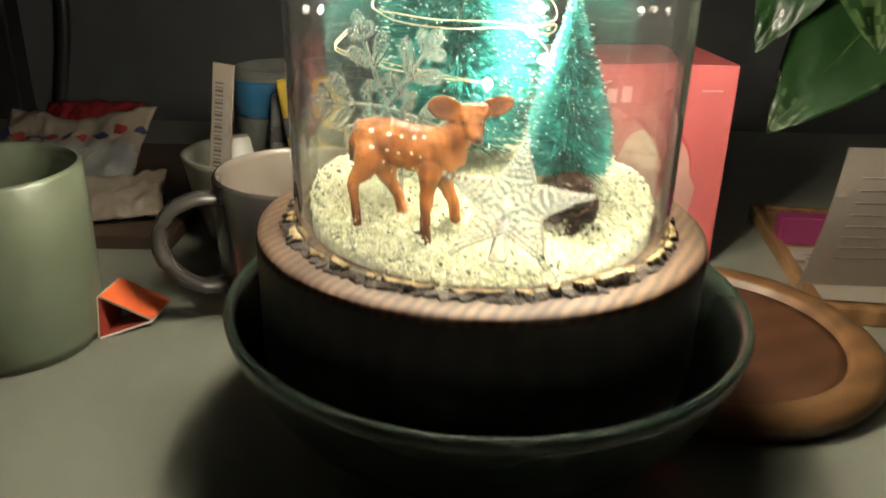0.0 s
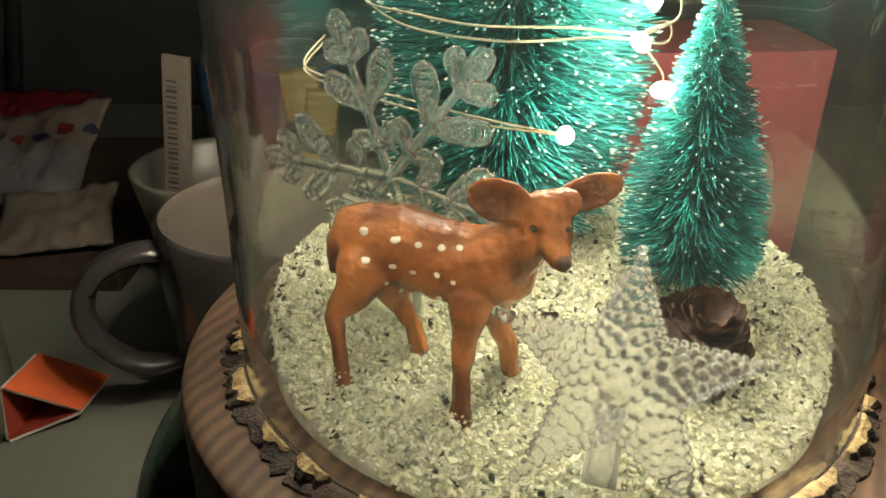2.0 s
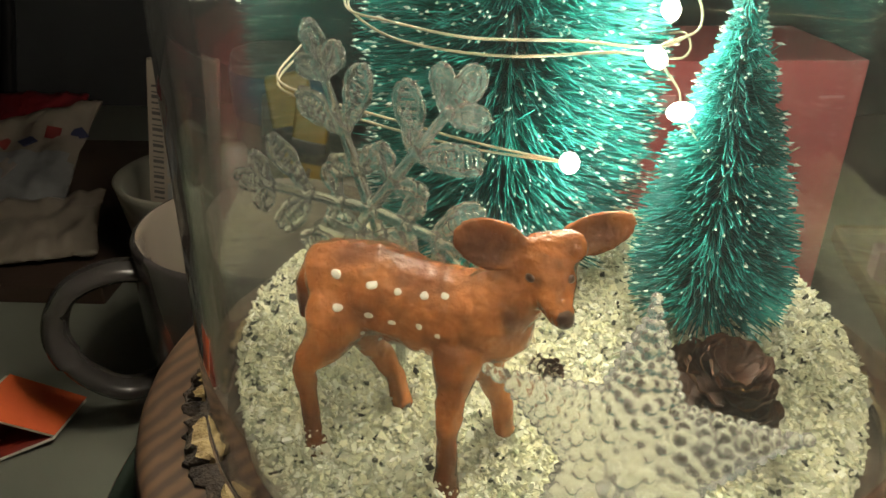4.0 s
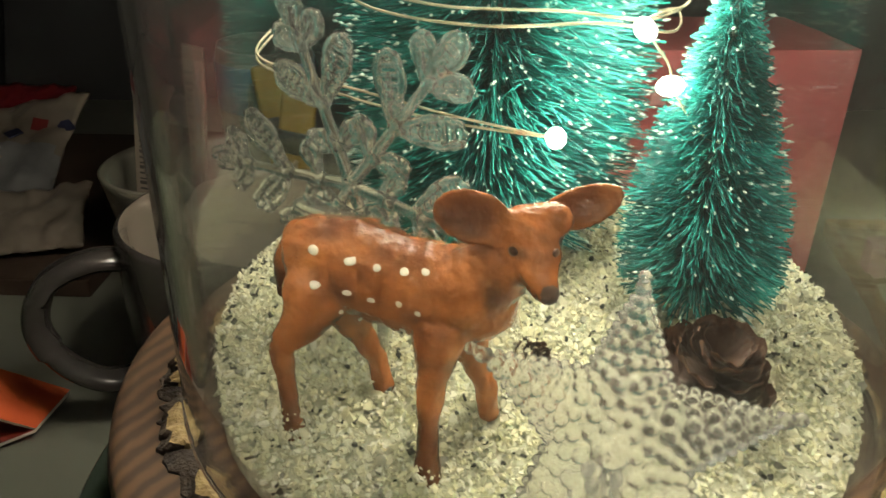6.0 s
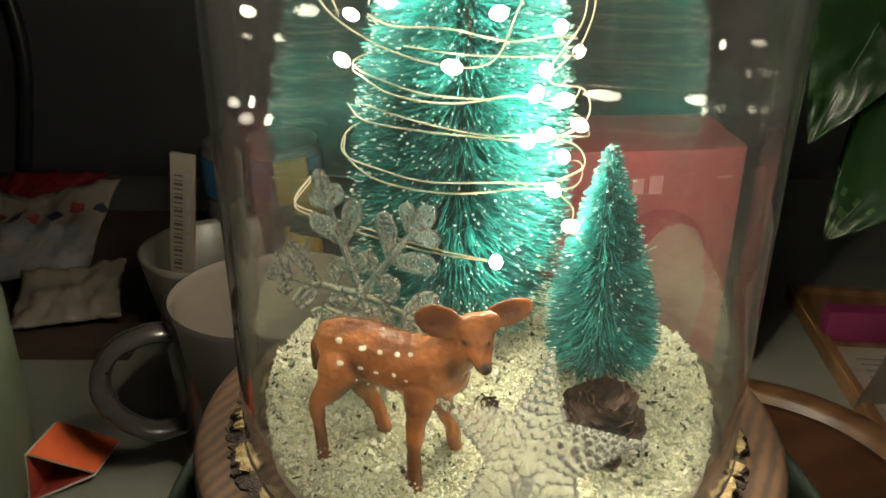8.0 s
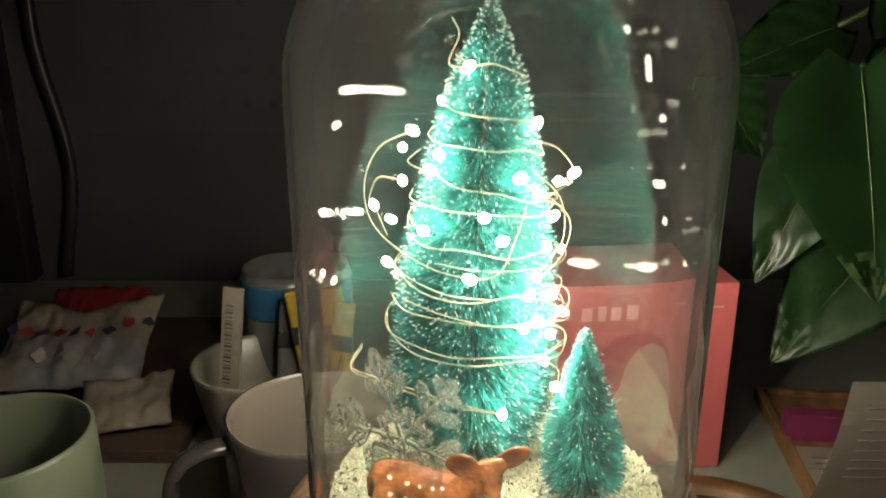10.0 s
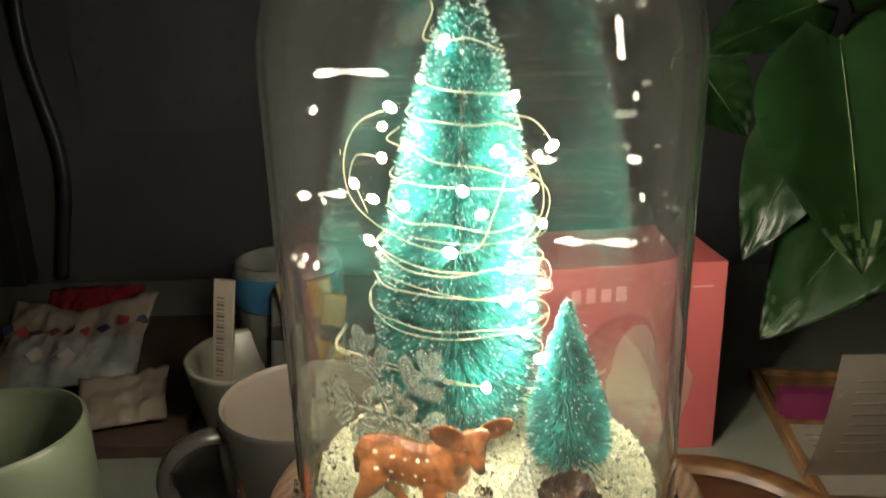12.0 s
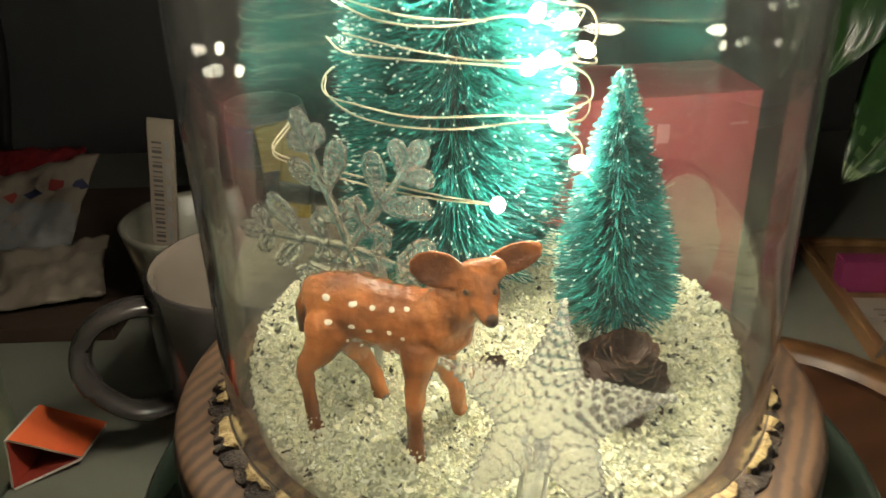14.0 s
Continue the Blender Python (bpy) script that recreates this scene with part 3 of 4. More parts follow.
def tree_radius(z):
    return float(np.interp(z, [0.10, 0.137, 0.155, 0.175, 0.195, 0.215, 0.234, 0.252, 0.272], [0.029, 0.033, 0.032, 0.029, 0.0255, 0.021, 0.0165, 0.0118, 0.003]))


def ring_run(z0, z1, a0, a1, loose, seed):
    """Wire wound round the tall tree from height z0 to z1, between two angles in degrees."""
    out, n = [], max(4, int(abs(a1 - a0) / 28))
    for k in range(n + 1):
        f = k / n
        z, b = z0 + (z1 - z0) * f + 0.0022 * noise.noise((k * 0.9, seed, 1)), radians(a0 + (a1 - a0) * f)
        r = tree_radius(z) + 0.0008 + loose * (0.5 + noise.noise((k * 0.7, seed, 5)))
        cx = 0.003 + 0.0062 * (z - 0.104) / 0.1695
        out.append((cx + r * math.cos(b), 0.279 + r * math.sin(b), z))
    return out


strand(ring_run(0.259, 0.2375, -200, 320, 0.0010, 1))
strand(ring_run(0.2385, 0.226, -60, 420, 0.0018, 2))
strand(ring_run(0.2130, 0.2035, 170, 560, 0.0022, 3))
strand(ring_run(0.2010, 0.1850, 200, 640, 0.0016, 4))
strand(ring_run(0.1880, 0.1770, 150, 520, 0.0020, 5))
strand(ring_run(0.1790, 0.1640, 190, 700, 0.0018, 6))
strand(ring_run(0.1680, 0.1590, 170, 420, 0.0024, 7))
strand(ring_run(0.2260, 0.2080, 160, 400, 0.0060, 8), 0.0002)
strand(ring_run(0.1960, 0.1900, 240, 420, 0.0070, 9), 0.0002)
strand(ring_run(0.1820, 0.1700, 220, 390, 0.0060, 10), 0.0002)
strand(ring_run(0.2200, 0.1940, 300, 420, 0.0050, 11), 0.0002)
strand([(-0.0155, 0.2710, 0.2345), (-0.0260, 0.2660, 0.2300), (-0.0310, 0.2665, 0.2190), (-0.0300, 0.2700, 0.2060), (-0.0210, 0.2620, 0.1985), (-0.0060, 0.2515, 0.1935), (0.0100, 0.2505, 0.1925), (0.0165, 0.2540, 0.2030), (0.0205, 0.2600, 0.2130)])
strand([(-0.0190, 0.2730, 0.2180), (-0.0270, 0.2700, 0.2195), (-0.0305, 0.2730, 0.2110), (-0.0292, 0.2765, 0.2090), (-0.0240, 0.2660, 0.2015)])
strand([(0.0200, 0.2630, 0.2325), (0.0300, 0.2660, 0.2300), (0.0370, 0.2720, 0.2205), (0.0310, 0.2730, 0.2140), (0.0250, 0.2662, 0.2145)])
strand([(0.0220, 0.2600, 0.2240), (0.0310, 0.2610, 0.2150), (0.0330, 0.2625, 0.2020), (0.0270, 0.2600, 0.1930), (0.0238, 0.2560, 0.1905)])
strand([(0.0230, 0.2600, 0.2190), (0.0345, 0.2620, 0.2080), (0.0330, 0.2630, 0.1960), (0.0250, 0.2580, 0.1880), (0.0340, 0.2620, 0.1850), (0.0355, 0.2630, 0.1780), (0.0260, 0.2560, 0.1730)])
strand([(0.0240, 0.2525, 0.1765), (0.0330, 0.2580, 0.1720), (0.0350, 0.2610, 0.1660), (0.0270, 0.2540, 0.1640), (0.0330, 0.2600, 0.1560), (0.0309, 0.2500, 0.1550)])
strand([(0.0309, 0.2500, 0.1550), (0.0370, 0.2485, 0.1475), (0.0445, 0.2478, 0.1468), (0.0540, 0.2560, 0.1475)], 0.00018)
for dz in (0.0, 0.0011):
    strand([(-0.0345, 0.2730, 0.1600 - dz), (-0.0375, 0.2640, 0.1560 - dz), (-0.0300, 0.2610, 0.1535 - dz), (-0.0170, 0.2560, 0.1515 - 1.5 * dz), (-0.0020, 0.2480, 0.1500 - dz), (0.0130, 0.2445, 0.1480)])
strand([(0.0020, 0.2610, 0.2545), (-0.0040, 0.2600, 0.2560), (-0.0010, 0.2610, 0.2640), (-0.0030, 0.2600, 0.2690)], 0.0003)
strand([(0.0085, 0.2380, 0.1225), (0.0075, 0.2450, 0.1150), (0.0090, 0.2500, 0.1070)], 0.00012)
strand([(0.0085, 0.2380, 0.1225), (0.0095, 0.2455, 0.1150), (0.0115, 0.2505, 0.1070)], 0.00012)

bulb_mesh = None
for k, p in enumerate(BULBS):
    if bulb_mesh is None:
        bm = bmesh.new()
        bmesh.ops.create_icosphere(bm, subdivisions=2, radius=0.00165)
        for v in bm.verts:
            v.co.x *= 1.5
        bulb_mesh = finish(bm, M_BULB)
    ob = new("bulb", bulb_mesh)
    ob.parent = lights
    ob.matrix_basis = pose(*p, rng.uniform(-40, 40), rng.uniform(-40, 40), rng.uniform(0, 180))


# ---- the fawn figurine: one mesh ----
def blob_chain(bm, chain, seg=12):
    """Overlapping rounded limbs along (x, y, z, radius)."""
    for (x0, y0, z0, r0), (x1, y1, z1, r1) in zip(chain, chain[1:]):
        a, b = Vector((x0, y0, z0)), Vector((x1, y1, z1))
        n = max(2, int((b - a).length / (0.45 * max(min(r0, r1), 0.8))))
        for k in range(n + 1):
            f = k / n
            bmesh.ops.create_icosphere(bm, subdivisions=2, radius=r0 + (r1 - r0) * f, matrix=Matrix.Translation(a.lerp(b, f)))


def fawn():
    bm = bmesh.new()
    blob_chain(bm, [(-16.2, 0, 26.8, 6.9), (-10, 0, 26.2, 8.0), (-2, 0, 24.9, 7.8), (4, 0, 24.6, 8.0), (8, 0, 25, 7.0)])
    for v in bm.verts:
        v.co.y *= 0.80
    blob_chain(bm, [(-19.5, 0, 29.5, 3.2), (-22.5, 0, 25, 2.5), (-23.6, 0, 19.5, 1.5)])
    blob_chain(bm, [(7.5, -0.3, 26.5, 6.6), (11, -0.5, 30, 5.4), (13.6, -0.6, 33.5, 4.6)])
    blob_chain(bm, [(15.6, -0.6, 36.2, 4.5), (17.2, -2.4, 34.6, 3.5), (18.7, -4.6, 32.7, 2.1), (20.1, -6.4, 31.5, 1.6)])
    blob_chain(bm, [(14.8, -1.6, 38.4, 2.6), (18.6, 1.0, 38.4, 2.6)])
    blob_chain(bm, [(16.0, -2.2, 33.0, 2.2), (18.8, -5.2, 30.8, 1.3)])
    blob_chain(bm, [(-15.6, -3.0, 22.5, 5.6), (-17.0, -4.8, 18, 3.7), (-20.0, -5.8, 14.4, 2.4), (-20.9, -6.2, 12.6, 2.0), (-20.0, -6.8, 8.0, 1.5), (-19.3, -7.2, 3.5, 1.45), (-18.6, -7.8, -0.5, 1.9), (-18.2, -8.0, -3.5, 1.9)])
    blob_chain(bm, [(4.4, -3.4, 20, 4.3), (4.2, -5.4, 14, 2.5), (4.0, -6.2, 10.5, 2.3), (4.2, -7.0, 7, 1.85), (4.4, -7.6, 2, 1.8), (4.7, -8.3, -2.5, 2.2), (4.8, -8.6, -6, 2.2)])
    blob_chain(bm, [(-15, 3.2, 19, 5.2), (-13.0, 4.4, 12, 2.4), (-10, 5, 7, 1.7), (-9.0, 5.2, 1.5, 1.9)])
    blob_chain(bm, [(5, 3.4, 18, 4.6), (6.8, 4.4, 12, 2.3), (9.0, 5, 7, 1.9), (9.6, 5.2, 1.5, 1.9)])
    for c, ax, le, wi in (((8.9, -4.3, 39.3), (-8.0, -1.0, 1.4), 5.6, 3.7), ((21.3, 5.3, 39.0), (8.2, 4.6, 2.8), 6.3, 3.0)):
        m = frame_of(c, ax, (0.3 if ax[0] < 0 else -0.2, 0.25, 1.0)) @ Matrix.Diagonal((le, wi, 1.25, 1))
        got = bmesh.ops.create_icosphere(bm, subdivisions=3, radius=1, matrix=m)
        n = m.to_3x3().col[2].normalized()
        side = -1 if n.y > 0 else 1
        inv = m.inverted()
        for v in got["verts"]:
            q = inv @ v.co
            v.co += n * side * 0.0 - n * side * 1.5 * (1 - min(1.0, q.x * q.x * 0.8 + q.y * q.y))
    raw = new("raw", finish(bm, M_DEER))
    mod = raw.modifiers.new("join", "REMESH")
    mod.mode, mod.voxel_size, mod.use_smooth_shade = "VOXEL", 0.42, True
    sm = raw.modifiers.new("smooth", "SMOOTH")
    sm.factor, sm.iterations = 0.5, 4
    me = bpy.data.meshes.new_from_object(raw.evaluated_get(bpy.context.evaluated_depsgraph_get()))
    old = raw.data
    bpy.data.objects.remove(raw)
    bpy.data.meshes.remove(old)
    bm = bmesh.new()
    bm.from_mesh(me)
    from mathutils.bvhtree import BVHTree
    bm.normal_update()
    for v in bm.verts:
        q = v.co
        furrow = noise.noise((q.x * 0.16, q.y * 0.5, q.z * 0.5)) * 0.16 + noise.noise((q.x * 0.5, q.y * 1.1, q.z * 1.1)) * 0.09
        if q.z < 13:
            furrow += 0.22 * noise.noise((q.x * 0.9, q.y * 0.9, q.z * 0.25 + 7))
        v.co += v.normal * furrow
    bm.normal_update()
    tree = BVHTree.FromBMesh(bm)
    for f in bm.faces:
        c = f.calc_center_median()
        f.material_index = 1 if (c - Vector((20.7, -7.4, 31.9))).length < 1.35 or c.z < -3.5 else 0
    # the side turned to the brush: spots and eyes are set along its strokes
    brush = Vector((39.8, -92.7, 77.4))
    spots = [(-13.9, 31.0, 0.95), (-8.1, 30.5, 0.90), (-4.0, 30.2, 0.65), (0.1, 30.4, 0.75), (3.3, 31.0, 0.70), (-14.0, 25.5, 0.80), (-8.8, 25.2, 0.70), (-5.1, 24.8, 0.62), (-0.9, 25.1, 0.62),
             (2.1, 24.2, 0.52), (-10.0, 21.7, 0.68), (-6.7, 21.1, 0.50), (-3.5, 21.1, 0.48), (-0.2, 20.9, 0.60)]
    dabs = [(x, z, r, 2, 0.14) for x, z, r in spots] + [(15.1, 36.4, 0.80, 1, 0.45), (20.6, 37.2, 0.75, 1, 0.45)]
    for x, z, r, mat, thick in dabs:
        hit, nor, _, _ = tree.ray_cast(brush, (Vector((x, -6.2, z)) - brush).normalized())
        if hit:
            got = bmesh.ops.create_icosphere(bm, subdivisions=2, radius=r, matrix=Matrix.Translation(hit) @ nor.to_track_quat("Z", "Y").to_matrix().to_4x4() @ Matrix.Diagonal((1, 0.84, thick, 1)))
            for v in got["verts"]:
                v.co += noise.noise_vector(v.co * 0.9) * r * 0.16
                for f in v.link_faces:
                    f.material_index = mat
    bmesh.ops.scale(bm, vec=(0.001, 0.001, 0.001), verts=bm.verts)
    bpy.data.meshes.remove(me)
    ob = new("deer_figurine", finish(bm, [M_DEER, M_DEERDARK, M_DEERSPOT]))
    ob.matrix_world = pose(-0.0070, 0.2335, 0.103, 0, 0, -20)
    return tagged(ob, "glossy orange-brown fawn figurine with white spots standing in snow", "figurine")


fawn()
ob = new("heaped_flakes", flake_field(1100, [(-0.0285, 0.2330, 0.0022), (-0.0060, 0.2240, 0.0024), (-0.0150, 0.2420, 0.0026), (0.0030, 0.2370, 0.0026), (0.0432, 0.2610, 0.006)], 0.0045))
ob.parent = snow
tagged(ob, kind="stuff")


# ---- clear star with bubbles ----
def clear_star():
    star = thing("star_ornament", "clear plastic star ornament with bubbled surface leaning in snow", "ornament")
    star.matrix_world = pose(0.0199, 0.2156, 0.1164, 38.7, 3.6, -14.3)
    R, r = 0.0226, 0.0098
    ring = []
    for k in range(10):
        q, t = (R, r)[k % 2], math.pi / 2 - math.pi * k / 5
        ring.append(Vector((q * math.cos(t), q * math.sin(t), 0)))
    bm = bmesh.new()
    top, low = bm.verts.new((0, 0, 0.0024)), bm.verts.new((0, 0, -0.0020))
    up = [bm.verts.new((p.x * 0.96, p.y * 0.96, 0.0004)) for p in ring]
    dn = [bm.verts.new((p.x * 0.96, p.y * 0.96, -0.0010)) for p in ring]
    for k in range(10):
        j = (k + 1) % 10
        bm.faces.new((top, up[j], up[k]))
        bm.faces.new((low, dn[k], dn[j]))
        bm.faces.new((up[k], up[j], dn[j], dn[k]))
    bmesh.ops.recalc_face_normals(bm, faces=bm.faces)

    beads = []
    # rows of bubbles follow the outline and grow towards the middle
    for share, rad in ((0.970, 0.00072), (0.815, 0.00088), (0.630, 0.00104), (0.410, 0.00116), (0.165, 0.00120)):
        for k in range(10):
            p, q = ring[k] * share, ring[(k + 1) % 10] * share
            n = max(1, int((q - p).length / (1.95 * rad)))
            for i in range(n):
                at = p.lerp(q, (i + rng.uniform(-0.06, 0.06)) / n)
                big = rad * rng.uniform(0.92, 1.08)
                beads.append((at.x, at.y, 0.0004 + 0.0020 * (1 - share) + 0.38 * big, big))
    for k in range(0, 10, 2):
        beads += [(*(ring[k] * 1.02)[:2], 0.0, 0.00105), (*(ring[k] * 0.94)[:2], 0.0, 0.00125)]
    beads.append((-0.001, -0.0031, 0.0018, 0.0027))
    balls(bm, beads)
    part("star_body", fuse(bm, 0.15, 1), M_STAR, star, "clear star body covered in rows of bubbles")
    part("stem", tube([(-0.001, -0.004, -0.0035), (-0.001, -0.010, -0.0042), (-0.001, -0.0165, -0.0048)], [0.0022, 0.0026, 0.0028], 14), M_FROST, star, "frosted plastic stem")


clear_star()


# ---- clear snowflake ----
def snowflake():
    flake = thing("snowflake_ornament", "clear moulded plastic snowflake standing in snow", "ornament")
    flake.matrix_world = pose(-0.0190, 0.2517, 0.1365, 90, 0, -31)
    bm = bmesh.new()
    beads = []

    def ball(x, y, z, r):
        beads.append((x, y, z, r))

    def rod(x0, y0, ang, length, r0, r1):
        n = max(3, int(length / 0.0006))
        for k in range(n + 1):
            f = k / n
            ball(x0 + length * f * math.cos(ang), y0 + length * f * math.sin(ang), 0.0004, r0 + (r1 - r0) * f)

    def paddle(x0, y0, ang, length, w):
        """A spoon-shaped lobe: narrow root, rounded end, scalloped rim and hollow middle."""
        ux, uy = math.cos(ang), math.sin(ang)
        n = 26
        for side in (-1, 1):
            for k in range(n + 1):
                f = k / n
                half = w * (math.sin(math.pi * min(1.0, f * 0.90) ** 1.35) ** 0.75 if f < 1 else 0.0)
                if f > 0.9:
                    half = max(half, w * 0.55 * math.sqrt(max(0.0, 1 - ((f - 0.9) / 0.1) ** 2)))
                x, y = x0 + ux * length * f - side * uy * half, y0 + uy * length * f + side * ux * half
                ball(x, y, 0.0003 * math.sin(9 * f + side), 0.00058 + 0.00022 * abs(math.sin(11 * f + 2 * side)))
        plate = frame_of((x0 + ux * length * 0.58, y0 + uy * length * 0.58, 0), (ux, uy, 0), (-uy, ux, 0)) @ Matrix.Diagonal((length * 0.42, w * 0.95, 0.00050, 1))
        for k in range(7):
            for i in range(5):
                q = plate @ Vector((-0.9 + 0.3 * k, (-0.8 + 0.4 * i) * math.sqrt(1 - (0.3 * k - 0.9) ** 2), 0))
                ball(q.x, q.y, q.z, 0.00056)
        rod(x0, y0, ang, length * 0.72, 0.00075, 0.00045)

    for ang, length in ((183, 0.0330), (113, 0.0315), (52, 0.0325), (-10, 0.0290), (-68, 0.0230), (-125, 0.0240)):
        a = radians(ang)
        ux, uy = math.cos(a), math.sin(a)
        rod(0, 0, a, length * 0.86, 0.00115, 0.0008)
        paddle(ux * length * 0.74, uy * length * 0.74, a, length * 0.27, 0.0017)
        for f, l, w, spread in ((0.20, 0.0062, 0.0014, 60), (0.42, 0.0118, 0.0021, 46), (0.72, 0.0066, 0.0016, 50)):
            for sgn in (-1, 1):
                paddle(ux * length * f, uy * length * f, a + sgn * radians(spread + rng.uniform(-5, 5)), l * rng.uniform(0.9, 1.1), w)
    balls(bm, beads)
    part("crystal", fuse(bm, 0.2, 2), M_CLEAR, flake, "clear branching crystal with rounded lobes")
    part("foot", box(-0.013, 0.006, -0.0320, -0.005, -0.0016, 0.0016, 0.0012), M_CLEAR, flake, "clear plastic foot")


snowflake()


# ---- pine cones ----
def pine_cone(at, size, tilt, label, scales=46):
    cone = thing("pine_cone", label, "pine cone", group="small pine cones")
    cone.matrix_world = pose(*at, *tilt)
    part("core", lathe([(0, -0.72 * size), (0.28 * size, -0.6 * size), (0.26 * size, -0.2 * size), (0.12 * size, 0.2 * size), (0, 0.3 * size)], 14), M_CONE, cone)
    bm = bmesh.new()
    pts = [(-0.22, 0.0), (-0.50, 0.36), (-0.74, 0.62), (-0.80, 0.80), (-0.66, 0.95), (-0.42, 1.02), (-0.20, 0.99), (0.0, 1.05), (0.22, 1.00), (0.46, 1.03), (0.70, 0.93), (0.80, 0.76), (0.72, 0.58), (0.48, 0.34), (0.22, 0.0)]
    mid_t, mid_l = bm.verts.new((0, 0.55, 0.05)), bm.verts.new((0, 0.55, -0.06))
    inner = [bm.verts.new((x * 0.88, 0.03 + y * 0.88, 0.04 + 0.16 * y * y + 0.13 * x * x + 0.03 * math.sin(9 * x + 4 * y))) for x, y in pts]
    top = [bm.verts.new((x, y, 0.05 + 0.30 * y * y + 0.16 * x * x + 0.06 * math.sin(9 * x + 4 * y))) for x, y in pts]
    low = [bm.verts.new((x * 0.97, y * 0.97, v.co.z - 0.10)) for (x, y), v in zip(pts, top)]
    for k in range(len(pts)):
        j = (k + 1) % len(pts)
        bm.faces.new((mid_t, inner[j], inner[k]))
        bm.faces.new((mid_l, low[k], low[j]))
        # rim faces take the lighter brown: their lit edge is put into the colour
        for fc in (bm.faces.new((inner[k], inner[j], top[j], top[k])), bm.faces.new((top[k], top[j], low[j], low[k]))):
            fc.material_index = 1 if 1 < k < len(pts) - 3 else 0
    bmesh.ops.recalc_face_normals(bm, faces=bm.faces)
    me = finish(bm, [M_CONE, M_CONEEDGE], smooth=False)
    for k in range(scales):
        f = k / (scales - 1)
        ob = new("cone_scale", me)
        ob.parent = cone
        z = size * (-0.80 + 1.55 * f)
        reach = size * (0.88 - 0.50 * f ** 2.5) * rng.uniform(0.88, 1.12)
        ob.matrix_basis = pose(0, 0, z, 0, 0, 137.5 * k + rng.uniform(-12, 12)) @ pose(0, size * (0.18 - 0.15 * f), 0, 2 + 34 * f ** 1.5 + rng.uniform(-8, 8), rng.uniform(-12, 12), 0) @ Matrix.Diagonal((reach * 0.66, reach, reach, 1))


pine_cone((0.0400, 0.2395, 0.1080), 0.0108, (24, -6, 12), "small brown pine cone lying open in the snow", 36)
pine_cone((0.0122, 0.2507, 0.1045), 0.0034, (60, 0, 40), "tiny reddish-brown cone half buried in the snow", 24)


# ---- mugs and cup ----
def mug(name, label, at, rad, high, outer, inner, handle=None):
    m = thing(name, label, "mug", at)
    t = 0.0036
    wall = [(0, 0.0035), (rad * 0.80, 0.0035), (rad * 0.82, 0.0), (rad * 0.90, 0.0), (rad * 0.955, 0.006), (rad * 0.975, 0.014), (rad, high * 0.6), (rad, high - 0.0015), (rad - 0.0012, high)]
    part("body", lathe(wall + [(rad - t * 0.55, high + 0.0002)], 96), outer, m)
    part("lining", lathe([(rad - t * 0.55, high + 0.0002), (rad - t + 0.0006, high - 0.0008), (rad - t, high - 0.003), (rad - t, high * 0.5), (rad * 0.86, 0.012), (rad * 0.7, 0.008), (0, 0.007)], 96), inner, m, "glazed inside")
    if handle:
        part("handle", tube(spline(handle, 10), 0.0062, 14, squash=0.62), outer, m, "looped ceramic handle")
    return m


mug("mug", "pale sage green ceramic mug, empty, on the table", (-0.2085, 0.333, 0), 0.0420, 0.0880, M_MUGGREEN, M_MUGGREEN)
mug("mug", "grey-brown mug with cream inside and looped handle", (-0.0732, 0.380, 0), 0.0446, 0.0745, M_MUGOUT, M_MUGWHITE,
    [(-0.0350, -0.018, 0.0640), (-0.0470, -0.024, 0.0660), (-0.0600, -0.029, 0.0600), (-0.0655, -0.031, 0.0450), (-0.0605, -0.029, 0.0300), (-0.0490, -0.025, 0.0200), (-0.0360, -0.019, 0.0200)])
solo("cup", lathe([(0, 0.0), (0.026, 0.0), (0.030, 0.006), (0.036, 0.030), (0.0405, 0.054), (0.0415, 0.0575), (0.0400, 0.0585), (0.0375, 0.056), (0.033, 0.030), (0.026, 0.008), (0, 0.006)], 64),
     M_CUP, "cream ceramic cup holding sachets and packets", "cup", (-0.1230, 0.4720, 0))

# ---- sachets and bottles behind the cups ----
stick = thing("sachet", "narrow white paper sachet with faint print standing in the cup", "sachet")
stick.matrix_world = frame_of((-0.1400, 0.449, 0.014), (1, -0.08, -0.12), (0.125, 0.01, 1.0))
part("sleeve", box(-0.0062, 0.0062, 0.0, 0.102, -0.0015, 0.0015, 0.0007), M_BAG, stick, smooth=False)
for k in range(22):
    h = 0.040 + 0.0024 * k
    part("print_bar", box(-0.0040, 0.0006, h, h + (0.0008, 0.0014, 0.0005)[k % 3], 0.0015, 0.0018), M_MARK, stick, "dark bar of the printed code", smooth=False)
for k in range(5):
    part("print_bar", box(0.0022, 0.0042, 0.040 + 0.011 * k, 0.048 + 0.011 * k, 0.0015, 0.0018), M_BAGGREY, stick, "faint printed bar", smooth=False)
jar = thing("storage_jar", "grey translucent jar with a blue band", "jar", (-0.1140, 0.535, 0))
part("jar_body", lathe([(0, 0), (0.028, 0), (0.031, 0.004), (0.032, 0.092), (0.030, 0.100), (0.0285, 0.100), (0.0285, 0.02), (0, 0.016)], 64), M_GREYFILM, jar)
part("band", lathe([(0.0323, 0.070), (0.0328, 0.071), (0.0328, 0.093), (0.0323, 0.094), (0.0318, 0.080), (0.0323, 0.070)], 64), M_BLUE, jar, "bright blue band")
